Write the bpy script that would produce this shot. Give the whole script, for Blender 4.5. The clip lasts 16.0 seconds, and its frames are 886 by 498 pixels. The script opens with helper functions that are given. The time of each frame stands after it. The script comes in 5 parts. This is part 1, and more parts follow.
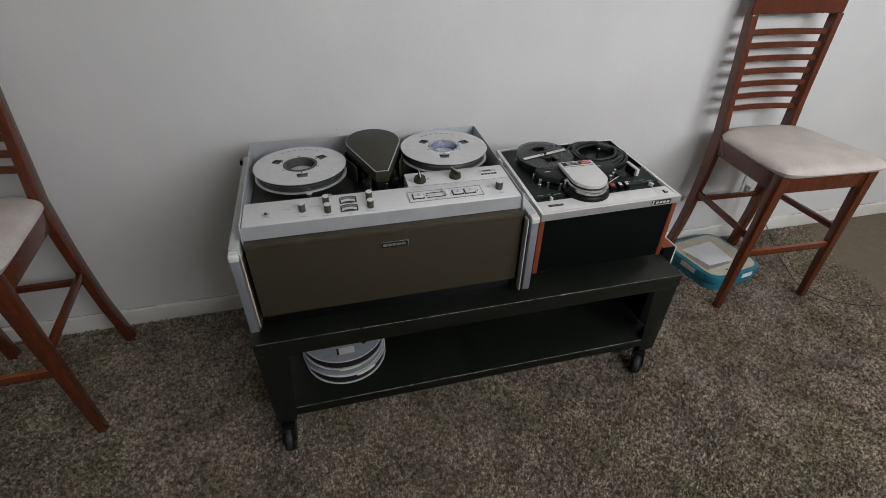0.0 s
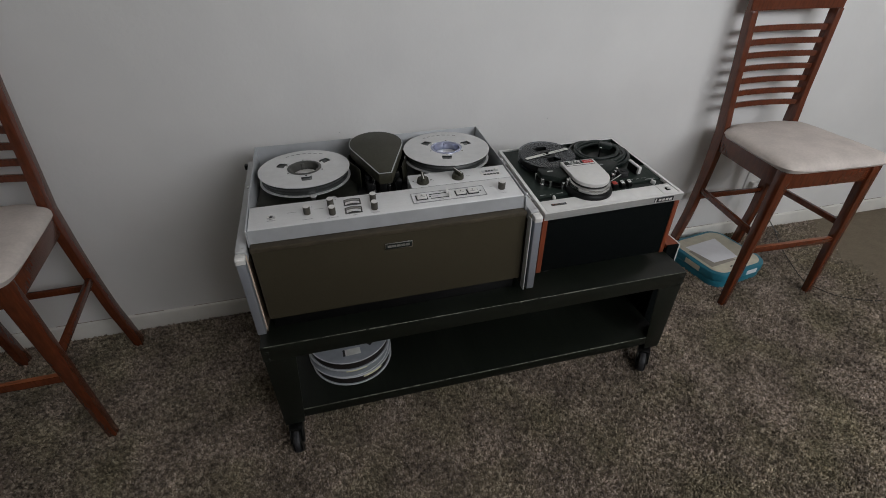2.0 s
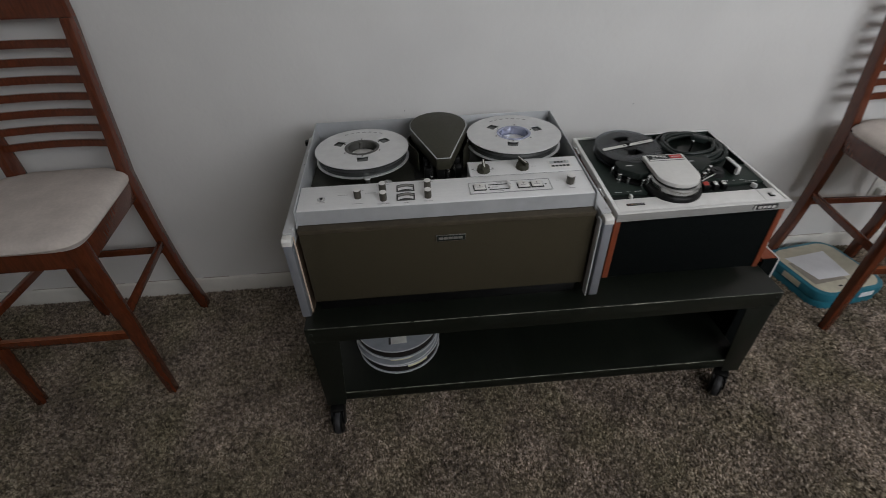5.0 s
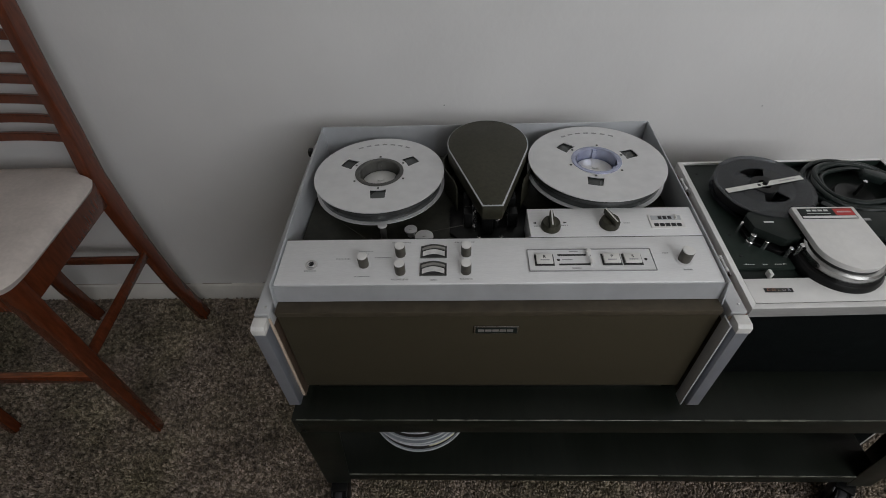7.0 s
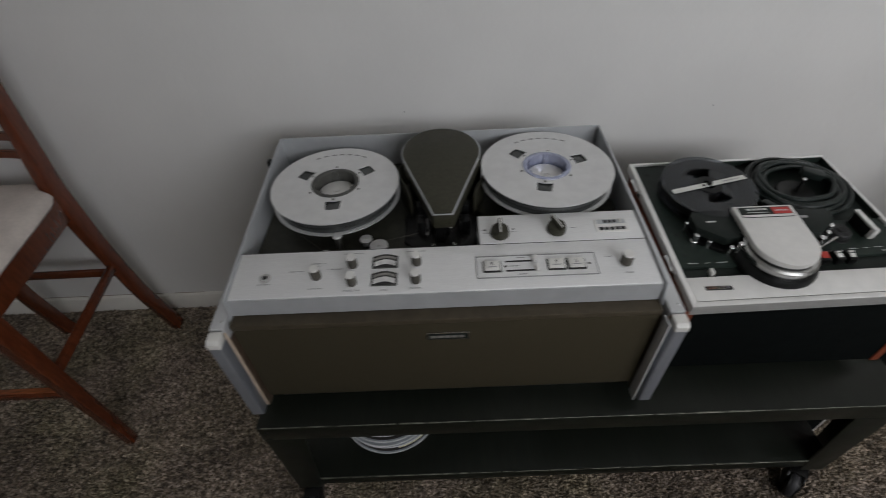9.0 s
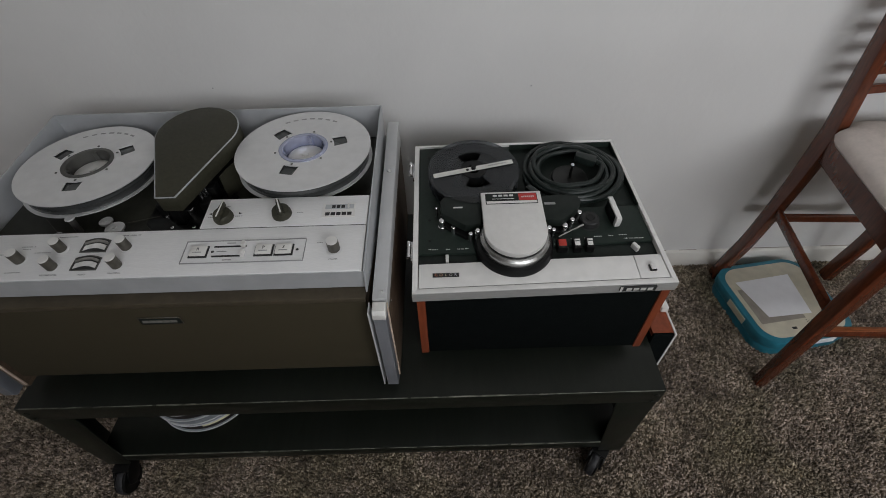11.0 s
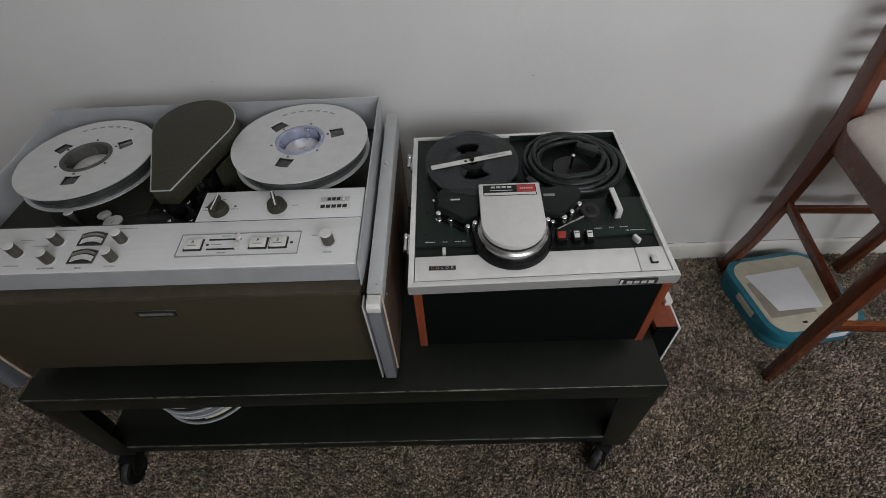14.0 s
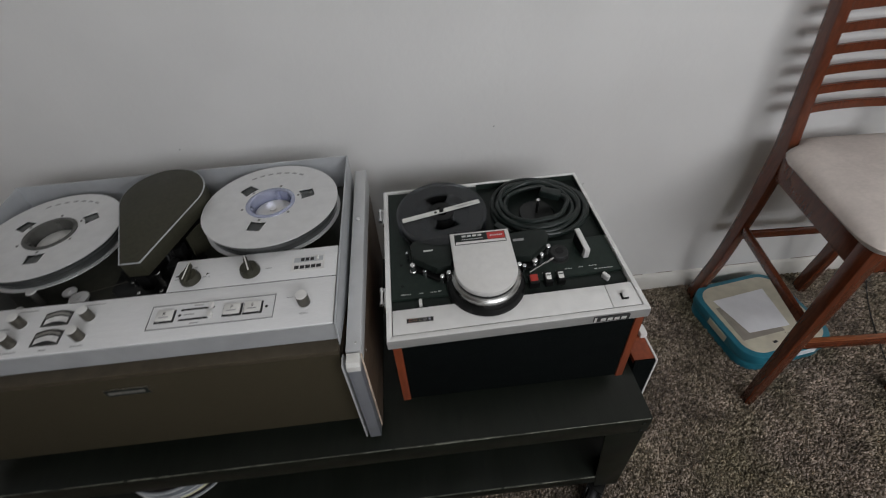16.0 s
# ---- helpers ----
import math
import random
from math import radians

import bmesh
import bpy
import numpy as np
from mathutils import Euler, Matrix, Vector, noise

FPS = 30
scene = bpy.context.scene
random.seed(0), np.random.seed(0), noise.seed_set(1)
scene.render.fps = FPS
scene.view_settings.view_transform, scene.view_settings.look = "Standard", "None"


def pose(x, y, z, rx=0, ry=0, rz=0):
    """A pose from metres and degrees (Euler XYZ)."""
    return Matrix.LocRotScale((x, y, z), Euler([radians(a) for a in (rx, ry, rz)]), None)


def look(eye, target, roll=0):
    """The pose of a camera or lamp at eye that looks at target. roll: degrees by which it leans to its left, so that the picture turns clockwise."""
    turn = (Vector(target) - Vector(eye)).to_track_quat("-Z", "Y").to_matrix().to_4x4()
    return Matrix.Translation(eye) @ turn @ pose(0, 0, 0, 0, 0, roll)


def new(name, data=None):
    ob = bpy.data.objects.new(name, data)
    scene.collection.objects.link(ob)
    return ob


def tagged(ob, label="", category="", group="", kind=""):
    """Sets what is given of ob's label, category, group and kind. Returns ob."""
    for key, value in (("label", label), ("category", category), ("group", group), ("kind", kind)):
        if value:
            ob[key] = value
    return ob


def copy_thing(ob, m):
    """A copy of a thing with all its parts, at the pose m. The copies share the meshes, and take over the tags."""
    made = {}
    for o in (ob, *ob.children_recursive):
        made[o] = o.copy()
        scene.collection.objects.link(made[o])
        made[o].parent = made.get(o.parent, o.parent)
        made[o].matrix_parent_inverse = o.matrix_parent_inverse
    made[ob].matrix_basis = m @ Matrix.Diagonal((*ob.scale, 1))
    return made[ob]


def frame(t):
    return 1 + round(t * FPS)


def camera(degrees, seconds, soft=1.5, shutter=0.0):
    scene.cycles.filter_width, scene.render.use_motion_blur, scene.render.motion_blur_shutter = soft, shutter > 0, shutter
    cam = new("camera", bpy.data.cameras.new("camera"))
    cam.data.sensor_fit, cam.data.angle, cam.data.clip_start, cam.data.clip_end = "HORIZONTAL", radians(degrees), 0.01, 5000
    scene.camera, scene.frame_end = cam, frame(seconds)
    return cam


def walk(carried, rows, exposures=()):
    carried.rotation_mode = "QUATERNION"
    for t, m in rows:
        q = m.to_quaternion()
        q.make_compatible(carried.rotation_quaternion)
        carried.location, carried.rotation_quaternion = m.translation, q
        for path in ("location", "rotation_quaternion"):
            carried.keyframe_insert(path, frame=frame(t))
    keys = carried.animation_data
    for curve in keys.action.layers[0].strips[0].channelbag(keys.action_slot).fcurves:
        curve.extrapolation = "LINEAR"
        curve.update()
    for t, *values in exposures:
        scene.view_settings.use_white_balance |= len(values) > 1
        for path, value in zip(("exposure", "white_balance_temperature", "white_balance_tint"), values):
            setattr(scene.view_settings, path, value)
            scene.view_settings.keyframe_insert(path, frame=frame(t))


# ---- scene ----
cam = camera(87.3, 16.0, soft=0.8, shutter=0.4)
PATH = [
    (0, (-0.3808, -1.5535, 1.2969), (0.0038, -0.1312, 0.2628), 1.1),
    (0.5, (-0.3844, -1.5562, 1.2996), (0.0021, -0.1307, 0.2709), 1.0),
    (1, (-0.3860, -1.5586, 1.2996), (-0.0045, -0.1307, 0.2727), 0.9),
    (1.5, (-0.3855, -1.5569, 1.3005), (-0.0073, -0.1308, 0.2691), 0.6),
    (2, (-0.3835, -1.5630, 1.2978), (-0.0124, -0.1322, 0.2709), -0.1),
    (2.5, (-0.3549, -1.6367, 1.3104), (-0.0010, -0.2037, 0.2817), -0.9),
    (3, (-0.3228, -1.8199, 1.2933), (0.0087, -0.3899, 0.2520), -1.7),
    (3.5, (-0.3004, -1.9021, 1.3014), (0.0115, -0.4656, 0.2628), -2.6),
    (4, (-0.2987, -1.8108, 1.2762), (-0.0042, -0.3628, 0.2493), -1.6),
    (4.5, (-0.3168, -1.6148, 1.3005), (-0.1027, -0.1504, 0.2754), -1.3),
    (4.7, (-0.3290, -1.5600, 1.2940), (-0.1480, 0.0560, 0.1290), -1.5),
    (6.8, (-0.3030, -1.0590, 1.2490), (-0.3620, 0.3860, -0.1330), -2.1),
    (7, (-0.3075, -1.0532, 1.2492), (-0.3669, 0.2496, 0.0081), -2.4),
    (7.5, (-0.3064, -1.0525, 1.2663), (-0.3654, 0.2482, 0.0234), -2.5),
    (8, (-0.3113, -1.0633, 1.2816), (-0.3711, 0.2348, 0.0360), -2.7),
    (8.5, (-0.3134, -1.0543, 1.2780), (-0.3661, 0.2390, 0.0270), -3.2),
    (9, (-0.2434, -1.0517, 1.2771), (-0.2615, 0.2383, 0.0216), -2.9),
    (9.5, (0.0042, -1.0399, 1.2735), (0.0561, 0.2395, 0.0081), -1.2),
    (10, (0.1580, -1.0519, 1.2546), (0.2073, 0.1889, -0.0477), -0.2),
    (10.2, (0.1970, -1.0440, 1.2750), (0.2290, 0.3140, -0.1920), -0.7),
    (12.3, (0.2320, -1.0400, 1.2600), (0.2030, 0.3080, -0.2170), -2.5),
    (12.5, (0.2367, -1.0416, 1.2681), (0.1989, 0.1661, -0.0666), -2.7),
    (13, (0.2369, -1.0407, 1.2699), (0.1926, 0.1669, -0.0648), -3.0),
    (13.5, (0.2388, -1.0375, 1.2690), (0.1921, 0.1652, -0.0702), -3.2),
    (14, (0.2410, -1.0363, 1.2600), (0.1969, 0.1657, -0.0792), -3.4),
    (14.5, (0.2403, -1.0454, 1.2690), (0.2015, 0.1653, -0.0621), -3.5),
    (15, (0.2371, -1.0436, 1.2744), (0.2080, 0.1784, -0.0468), -3.5),
    (15.5, (0.2405, -1.0380, 1.2735), (0.2200, 0.2040, -0.0279), -3.9),
    (16, (0.2441, -1.0353, 1.2780), (0.3055, 0.2807, 0.0513), -4.2),
]
EXPOSURES = [(0, -0.12), (0.6, -0.17), (1.5, -0.36), (3, -0.44), (4.5, -0.46), (8, -0.45), (10, -0.53), (12.5, -0.43), (15, -0.42), (16, -0.41)]
walk(cam, [(t, look(eye, target, roll)) for t, eye, target, roll in PATH], EXPOSURES)

# ---- light ----
world = bpy.data.worlds.new("world")
scene.world = world
world.use_nodes = True
wn = world.node_tree.nodes
sky = wn.new("ShaderNodeTexSky")
sky.sky_type, sky.sun_disc = "NISHITA", False
sky.sun_elevation, sky.sun_rotation = radians(40), radians(150)
world.node_tree.links.new(sky.outputs[0], wn["Background"].inputs[0])
wn["Background"].inputs[1].default_value = 0.1

BACK_Y = -2.9
# the high wide window in the wall behind: left, right, sill, head, watts, colour
WINDOWS = [(0.15, 2.85, 1.62, 2.40, 67, (0.95, 0.965, 1.0))]
for wx0, wx1, wz0, wz1, watts, colour in WINDOWS:
    lamp = bpy.data.lights.new("window_daylight", "AREA")
    lamp.shape, lamp.size, lamp.size_y = "RECTANGLE", wx1 - wx0, wz1 - wz0
    lamp.energy, lamp.color = watts, colour
    new("window_daylight", lamp).matrix_world = look(((wx0 + wx1) / 2, BACK_Y - 0.02, (wz0 + wz1) / 2), ((wx0 + wx1) / 2, 0, (wz0 + wz1) / 2))


# ---- materials ----
def material(name, base, rough=0.5, metal=0.0, vary=0.12, scale=30.0, bump=0.0, bump_scale=200.0, stain=0.0, tint=None,
             stretch=(1, 1, 1), spec=0.5, coat=0.0, rough_vary=0.1):
    """Colour with fine grain and broad stains, roughness variation and fine relief, at true size."""
    m = bpy.data.materials.new(name)
    m.use_nodes = True
    nt = m.node_tree
    b = nt.nodes["Principled BSDF"]
    add = nt.nodes.new
    link = nt.links.new
    coord = add("ShaderNodeTexCoord")
    mp = add("ShaderNodeMapping")
    mp.inputs["Scale"].default_value = stretch
    link(coord.outputs["Object"], mp.inputs[0])
    n1 = add("ShaderNodeTexNoise")
    n1.inputs["Scale"].default_value, n1.inputs["Detail"].default_value = scale, 6
    link(mp.outputs[0], n1.inputs["Vector"])
    n2 = add("ShaderNodeTexNoise")
    n2.inputs["Scale"].default_value, n2.inputs["Detail"].default_value = scale * 0.12, 4
    link(mp.outputs[0], n2.inputs["Vector"])
    dark = tint if tint else tuple(c * (1 - vary * 2) for c in base)
    mix = add("ShaderNodeMix")
    mix.data_type = "RGBA"
    mix.inputs["A"].default_value = (*dark, 1)
    mix.inputs["B"].default_value = (*[min(1, c * (1 + vary)) for c in base], 1)
    ramp = add("ShaderNodeMapRange")
    ramp.inputs["From Min"].default_value, ramp.inputs["From Max"].default_value = 0.3, 0.65
    link(n1.outputs["Fac"], ramp.inputs["Value"])
    link(ramp.outputs[0], mix.inputs["Factor"])
    out = mix.outputs["Result"]
    if stain > 0:
        mul = add("ShaderNodeMix")
        mul.data_type, mul.blend_type = "RGBA", "MULTIPLY"
        mul.inputs["Factor"].default_value = stain
        r2 = add("ShaderNodeMapRange")
        r2.inputs["From Min"].default_value, r2.inputs["From Max"].default_value = 0.35, 0.65
        r2.inputs["To Min"].default_value, r2.inputs["To Max"].default_value = 0.55, 1.0
        link(n2.outputs["Fac"], r2.inputs["Value"])
        link(out, mul.inputs["A"])
        link(r2.outputs[0], mul.inputs["B"])
        out = mul.outputs["Result"]
    link(out, b.inputs["Base Color"])
    rr = add("ShaderNodeMapRange")
    rr.inputs["To Min"].default_value, rr.inputs["To Max"].default_value = max(0.03, rough - rough_vary), min(1, rough + rough_vary)
    link(n2.outputs["Fac"], rr.inputs["Value"])
    link(rr.outputs[0], b.inputs["Roughness"])
    b.inputs["Metallic"].default_value = metal
    b.inputs["Specular IOR Level"].default_value = spec
    b.inputs["Coat Weight"].default_value = coat
    if bump > 0:
        n3 = add("ShaderNodeTexNoise")
        n3.inputs["Scale"].default_value, n3.inputs["Detail"].default_value = bump_scale, 5
        link(mp.outputs[0], n3.inputs["Vector"])
        bp = add("ShaderNodeBump")
        bp.inputs["Strength"].default_value, bp.inputs["Distance"].default_value = bump, 0.002
        link(n3.outputs["Fac"], bp.inputs["Height"])
        link(bp.outputs[0], b.inputs["Normal"])
    return m


WALL = material("wall_paint", (0.735, 0.727, 0.71), 0.75, vary=0.025, scale=3, bump=0.3, bump_scale=70, stain=0.1)
CEIL = material("ceiling_paint", (0.82, 0.81, 0.79), 0.9, vary=0.03, scale=8, bump=0.4, bump_scale=60)
TRIM = material("trim_paint", (0.72, 0.70, 0.65), 0.5, vary=0.05, scale=10, bump=0.1, bump_scale=40, stain=0.12)
PANEL = material("brushed_panel", (0.73, 0.73, 0.73), 0.45, 0.1, vary=0.03, scale=90, stretch=(1, 14, 14), stain=0.06)
ALU = material("painted_aluminium", (0.49, 0.505, 0.52), 0.42, 0.35, vary=0.04, scale=25, stain=0.1, bump=0.05)
RAIL = material("rail_enamel", (0.50, 0.505, 0.51), 0.42, 0.1, vary=0.03, scale=30, stain=0.12, bump=0.04)
POST = material("anodised_post", (0.42, 0.45, 0.51), 0.33, 0.7, vary=0.04, scale=25, stain=0.1)
CHROME = material("worn_chrome", (0.72, 0.72, 0.72), 0.22, 1.0, vary=0.05, scale=60)
REELMETAL = material("spun_aluminium", (0.72, 0.72, 0.72), 0.42, 0.45, vary=0.03, scale=40, stain=0.05)
GRILLE = material("grille_cloth", (0.050, 0.042, 0.0255), 0.85, spec=0.15, vary=0.1, scale=700, bump=0.5, bump_scale=900, stain=0.15)
GRILLETRIM = material("grille_frame", (0.062, 0.050, 0.033), 0.6, spec=0.3, vary=0.1, scale=60, stain=0.15)
WALNUT = material("side_veneer", (0.085, 0.058, 0.038), 0.5, vary=0.3, scale=30, stretch=(14, 1, 14), stain=0.2)
RAWWOOD = material("raw_wood_edge", (0.50, 0.40, 0.31), 0.7, vary=0.2, scale=40, stretch=(10, 10, 1), stain=0.2)
DECK = material("deck_olive", (0.036, 0.036, 0.028), 0.45, spec=0.35, vary=0.12, scale=80, stain=0.25, bump=0.08, bump_scale=500)
HOOD = material("hood_olive", (0.039, 0.0375, 0.0245), 0.5, spec=0.35, vary=0.1, scale=150, stain=0.12, bump=0.12, bump_scale=700)
BLACK = material("black_plastic", (0.005, 0.005, 0.005), 0.38, spec=0.28, vary=0.2, scale=60, stain=0.1)
INK = material("black_ink", (0.02, 0.02, 0.02), 0.6, vary=0.1)
GREYINK = material("grey_ink", (0.30, 0.30, 0.30), 0.6, vary=0.1)
WHITEINK = material("white_ink", (0.62, 0.62, 0.60), 0.6, vary=0.05)
KNOB = material("knob_bronze", (0.085, 0.078, 0.064), 0.42, 0.3, vary=0.12, scale=120)
TAPE = material("wound_tape", (0.105, 0.11, 0.108), 0.27, 0.55, vary=0.15, scale=12, stretch=(1, 1, 90), stain=0.2)
STOREDTAPE = material("stored_tape", (0.016, 0.013, 0.012), 0.5, vary=0.15, scale=12, stretch=(1, 1, 90), stain=0.2, spec=0.3)
HUBVIOLET = material("violet_plastic", (0.43, 0.46, 0.60), 0.15, 0.65, vary=0.08, scale=40)
HUBGREY = material("grey_hub", (0.075, 0.074, 0.068), 0.45, 0.1, vary=0.1, scale=40)
CART = material("olive_steel", (0.0074, 0.0094, 0.0066), 0.38, 0.0, spec=0.42, vary=0.14, scale=14, stretch=(6, 1, 6), stain=0.22, rough_vary=0.18, bump=0.06, bump_scale=120)
WORNCHERRY = material("worn_cherry", (0.30, 0.095, 0.034), 0.3, vary=0.25, scale=30, stretch=(1, 8, 8), stain=0.35)
LIP = material("brushed_lip", (0.44, 0.44, 0.43), 0.4, 0.35, vary=0.05, scale=60, stretch=(1, 12, 12), stain=0.12)
WORN = material("worn_bare_steel", (0.20, 0.205, 0.17), 0.45, 0.4, vary=0.45, scale=45, stretch=(1, 1, 1), stain=0.5)
DECKBLACK = material("satin_black", (0.012, 0.013, 0.012), 0.35, spec=0.4, vary=0.2, scale=60, stain=0.3)
RUBBER = material("black_rubber", (0.018, 0.018, 0.018), 0.65, vary=0.2, scale=60, stain=0.2)
GREYRUBBER = material("grey_tread", (0.022, 0.022, 0.025), 0.6, vary=0.2, scale=60, stain=0.3)
SDECK = material("deck_green_black", (0.0145, 0.0235, 0.0188), 0.5, spec=0.3, vary=0.1, scale=120, stain=0.15, bump=0.1, bump_scale=900)
SDARK = material("deck_dark", (0.0092, 0.0138, 0.0114), 0.5, spec=0.3, vary=0.1, scale=100, stain=0.15)
SWHITE = material("light_enamel", (0.77, 0.76, 0.74), 0.4, 0.05, vary=0.03, scale=40, stain=0.08)
SFRONT = material("black_front_cloth", (0.0035, 0.0048, 0.0048), 0.75, vary=0.2, scale=300, bump=0.3, bump_scale=600, spec=0.06)
ORANGE = material("orange_wood", (0.215, 0.047, 0.017), 0.45, vary=0.10, scale=18, stretch=(6, 6, 1), stain=0.2)
SILVER = material("satin_silver", (0.76, 0.75, 0.73), 0.4, 0.3, vary=0.02, scale=80, stain=0.05)
DRUM = material("drum_ring", (0.45, 0.45, 0.44), 0.25, 1.0, vary=0.05, scale=80)
RED = material("red_label", (0.48, 0.035, 0.03), 0.45, vary=0.06, scale=60)
REDBTN = material("red_button", (0.36, 0.03, 0.02), 0.4, vary=0.06, scale=60)
CABLE = material("cable_green_black", (0.0105, 0.0165, 0.0145), 0.42, vary=0.15, scale=80, stain=0.2)
CHERRY = material("cherry_stain", (0.122, 0.030, 0.0115), 0.24, vary=0.14, scale=22, stretch=(7, 7, 1.2), stain=0.3, bump=0.04, bump_scale=60, coat=0.3, rough_vary=0.05)
SEATCLOTH = material("cream_cloth", (0.63, 0.565, 0.52), 0.9, vary=0.03, scale=120, stain=0.3, bump=0.08, bump_scale=600, spec=0.2)
TEAL = material("teal_plastic", (0.02, 0.17, 0.235), 0.38, vary=0.08, scale=30, stain=0.15)
CREAM = material("cream_card", (0.55, 0.51, 0.40), 0.6, vary=0.06, scale=30, stain=0.15)
PAPER = material("white_paper", (0.76, 0.76, 0.78), 0.8, vary=0.02, scale=30)
GREYCARD = material("grey_card", (0.30, 0.27, 0.23), 0.8, vary=0.06, scale=30)
TAPELABEL = material("paper_tape", (0.66, 0.66, 0.62), 0.7, vary=0.06, scale=60, stain=0.2)
CORDGREY = material("grey_cord", (0.13, 0.135, 0.12), 0.5, vary=0.1, scale=60)
PALEYELLOW = material("pale_yellow_strip", (0.72, 0.70, 0.48), 0.6, vary=0.08, scale=60)
RIMPLASTIC = material("pale_rim_plastic", (0.62, 0.63, 0.65), 0.35, 0.1, vary=0.05, scale=40, stain=0.1)
MARK = material("mark_grey", (0.30, 0.29, 0.27), 0.4, 0.5, vary=0.1)
REELPLASTIC = material("clear_grey_plastic", (0.36, 0.385, 0.42), 0.32, 0.2, vary=0.05, scale=40, stain=0.1)
METERGLASS = material("meter_face", (0.64, 0.63, 0.62), 0.2, vary=0.1, scale=60)
WHITEPLASTIC = material("white_plastic", (0.70, 0.69, 0.66), 0.4, vary=0.04, scale=40)
FLOORBASE = material("carpet_backing", (0.190, 0.156, 0.113), 0.95, vary=0.18, scale=220, bump=0.5, bump_scale=260, stain=0.25, spec=0.1)

SMOKE = bpy.data.materials.new("smoked_acrylic")
SMOKE.use_nodes = True
sb = SMOKE.node_tree.nodes["Principled BSDF"]
sb.inputs["Base Color"].default_value = (0.26, 0.28, 0.31, 1)
sb.inputs["Transmission Weight"].default_value = 0.95
sb.inputs["Roughness"].default_value, sb.inputs["IOR"].default_value = 0.06, 1.4


def pile_material():
    m = bpy.data.materials.new("carpet_pile")
    m.use_nodes = True
    nt = m.node_tree
    b = nt.nodes["Principled BSDF"]
    g = nt.nodes.new("ShaderNodeNewGeometry")
    ramp = nt.nodes.new("ShaderNodeValToRGB")
    e = ramp.color_ramp.elements
    e[0].position, e[0].color = 0.0, (0.19, 0.161, 0.129, 1)
    e[1].position, e[1].color = 1.0, (0.46, 0.404, 0.348, 1)
    for p, c in ((0.25, (0.262, 0.224, 0.181, 1)), (0.6, (0.335, 0.289, 0.239, 1))):
        k = e.new(p)
        k.color = c
    nt.links.new(g.outputs["Random Per Island"], ramp.inputs[0])
    n = nt.nodes.new("ShaderNodeTexNoise")
    n.inputs["Scale"].default_value, n.inputs["Detail"].default_value = 7, 5
    co = nt.nodes.new("ShaderNodeTexCoord")
    nt.links.new(co.outputs["Object"], n.inputs["Vector"])
    r = nt.nodes.new("ShaderNodeMapRange")
    r.inputs["From Min"].default_value, r.inputs["From Max"].default_value = 0.35, 0.65
    r.inputs["To Min"].default_value, r.inputs["To Max"].default_value = 0.66, 1.12
    nt.links.new(n.outputs["Fac"], r.inputs["Value"])
    mul = nt.nodes.new("ShaderNodeMix")
    mul.data_type, mul.blend_type = "RGBA", "MULTIPLY"
    mul.inputs["Factor"].default_value = 1
    nt.links.new(ramp.outputs[0], mul.inputs["A"])
    nt.links.new(r.outputs[0], mul.inputs["B"])
    n2 = nt.nodes.new("ShaderNodeTexNoise")
    n2.inputs["Scale"].default_value, n2.inputs["Detail"].default_value = 4.2, 4
    nt.links.new(co.outputs["Object"], n2.inputs["Vector"])
    r2 = nt.nodes.new("ShaderNodeMapRange")
    r2.inputs["From Min"].default_value, r2.inputs["From Max"].default_value = 0.33, 0.57
    nt.links.new(n2.outputs["Fac"], r2.inputs["Value"])
    n3 = nt.nodes.new("ShaderNodeTexNoise")
    n3.inputs["Scale"].default_value, n3.inputs["Detail"].default_value = 85, 2
    nt.links.new(co.outputs["Object"], n3.inputs["Vector"])
    r3 = nt.nodes.new("ShaderNodeMapRange")
    r3.inputs["From Min"].default_value, r3.inputs["From Max"].default_value = 0.34, 0.66
    r3.inputs["To Min"].default_value, r3.inputs["To Max"].default_value = 0.36, 1.38
    nt.links.new(n3.outputs["Fac"], r3.inputs["Value"])
    clumps = nt.nodes.new("ShaderNodeMix")
    clumps.data_type, clumps.blend_type = "RGBA", "MULTIPLY"
    clumps.inputs["Factor"].default_value = 1
    nt.links.new(mul.outputs["Result"], clumps.inputs["A"])
    nt.links.new(r3.outputs[0], clumps.inputs["B"])
    hue = nt.nodes.new("ShaderNodeMix")
    hue.data_type = "RGBA"
    hue.inputs["A"].default_value, hue.inputs["B"].default_value = (0.90, 0.895, 0.74, 1), (1.08, 1.02, 1.0, 1)
    nt.links.new(r2.outputs[0], hue.inputs["Factor"])
    mul2 = nt.nodes.new("ShaderNodeMix")
    mul2.data_type, mul2.blend_type = "RGBA", "MULTIPLY"
    mul2.inputs["Factor"].default_value = 1
    nt.links.new(clumps.outputs["Result"], mul2.inputs["A"])
    nt.links.new(hue.outputs["Result"], mul2.inputs["B"])
    nt.links.new(mul2.outputs["Result"], b.inputs["Base Color"])
    b.inputs["Roughness"].default_value = 0.9
    b.inputs["Specular IOR Level"].default_value = 0.15
    return m


PILE = pile_material()

# ---- mesh helpers ----
BASE = {}


def thing(name, at, label, category, group=""):
    ob = new(name)
    ob.empty_display_size = 0.05
    ob.location = at
    BASE[ob.name] = Vector(at)
    return tagged(ob, label, category, group)


def finish(name, bm, mat, angle=35):
    bmesh.ops.recalc_face_normals(bm, faces=bm.faces)
    me = bpy.data.meshes.new(name)
    bm.to_mesh(me)
    bm.free()
    for p in me.polygons:
        p.use_smooth = True
    me.set_sharp_from_angle(angle=radians(angle))
    me.materials.append(mat)
    return me


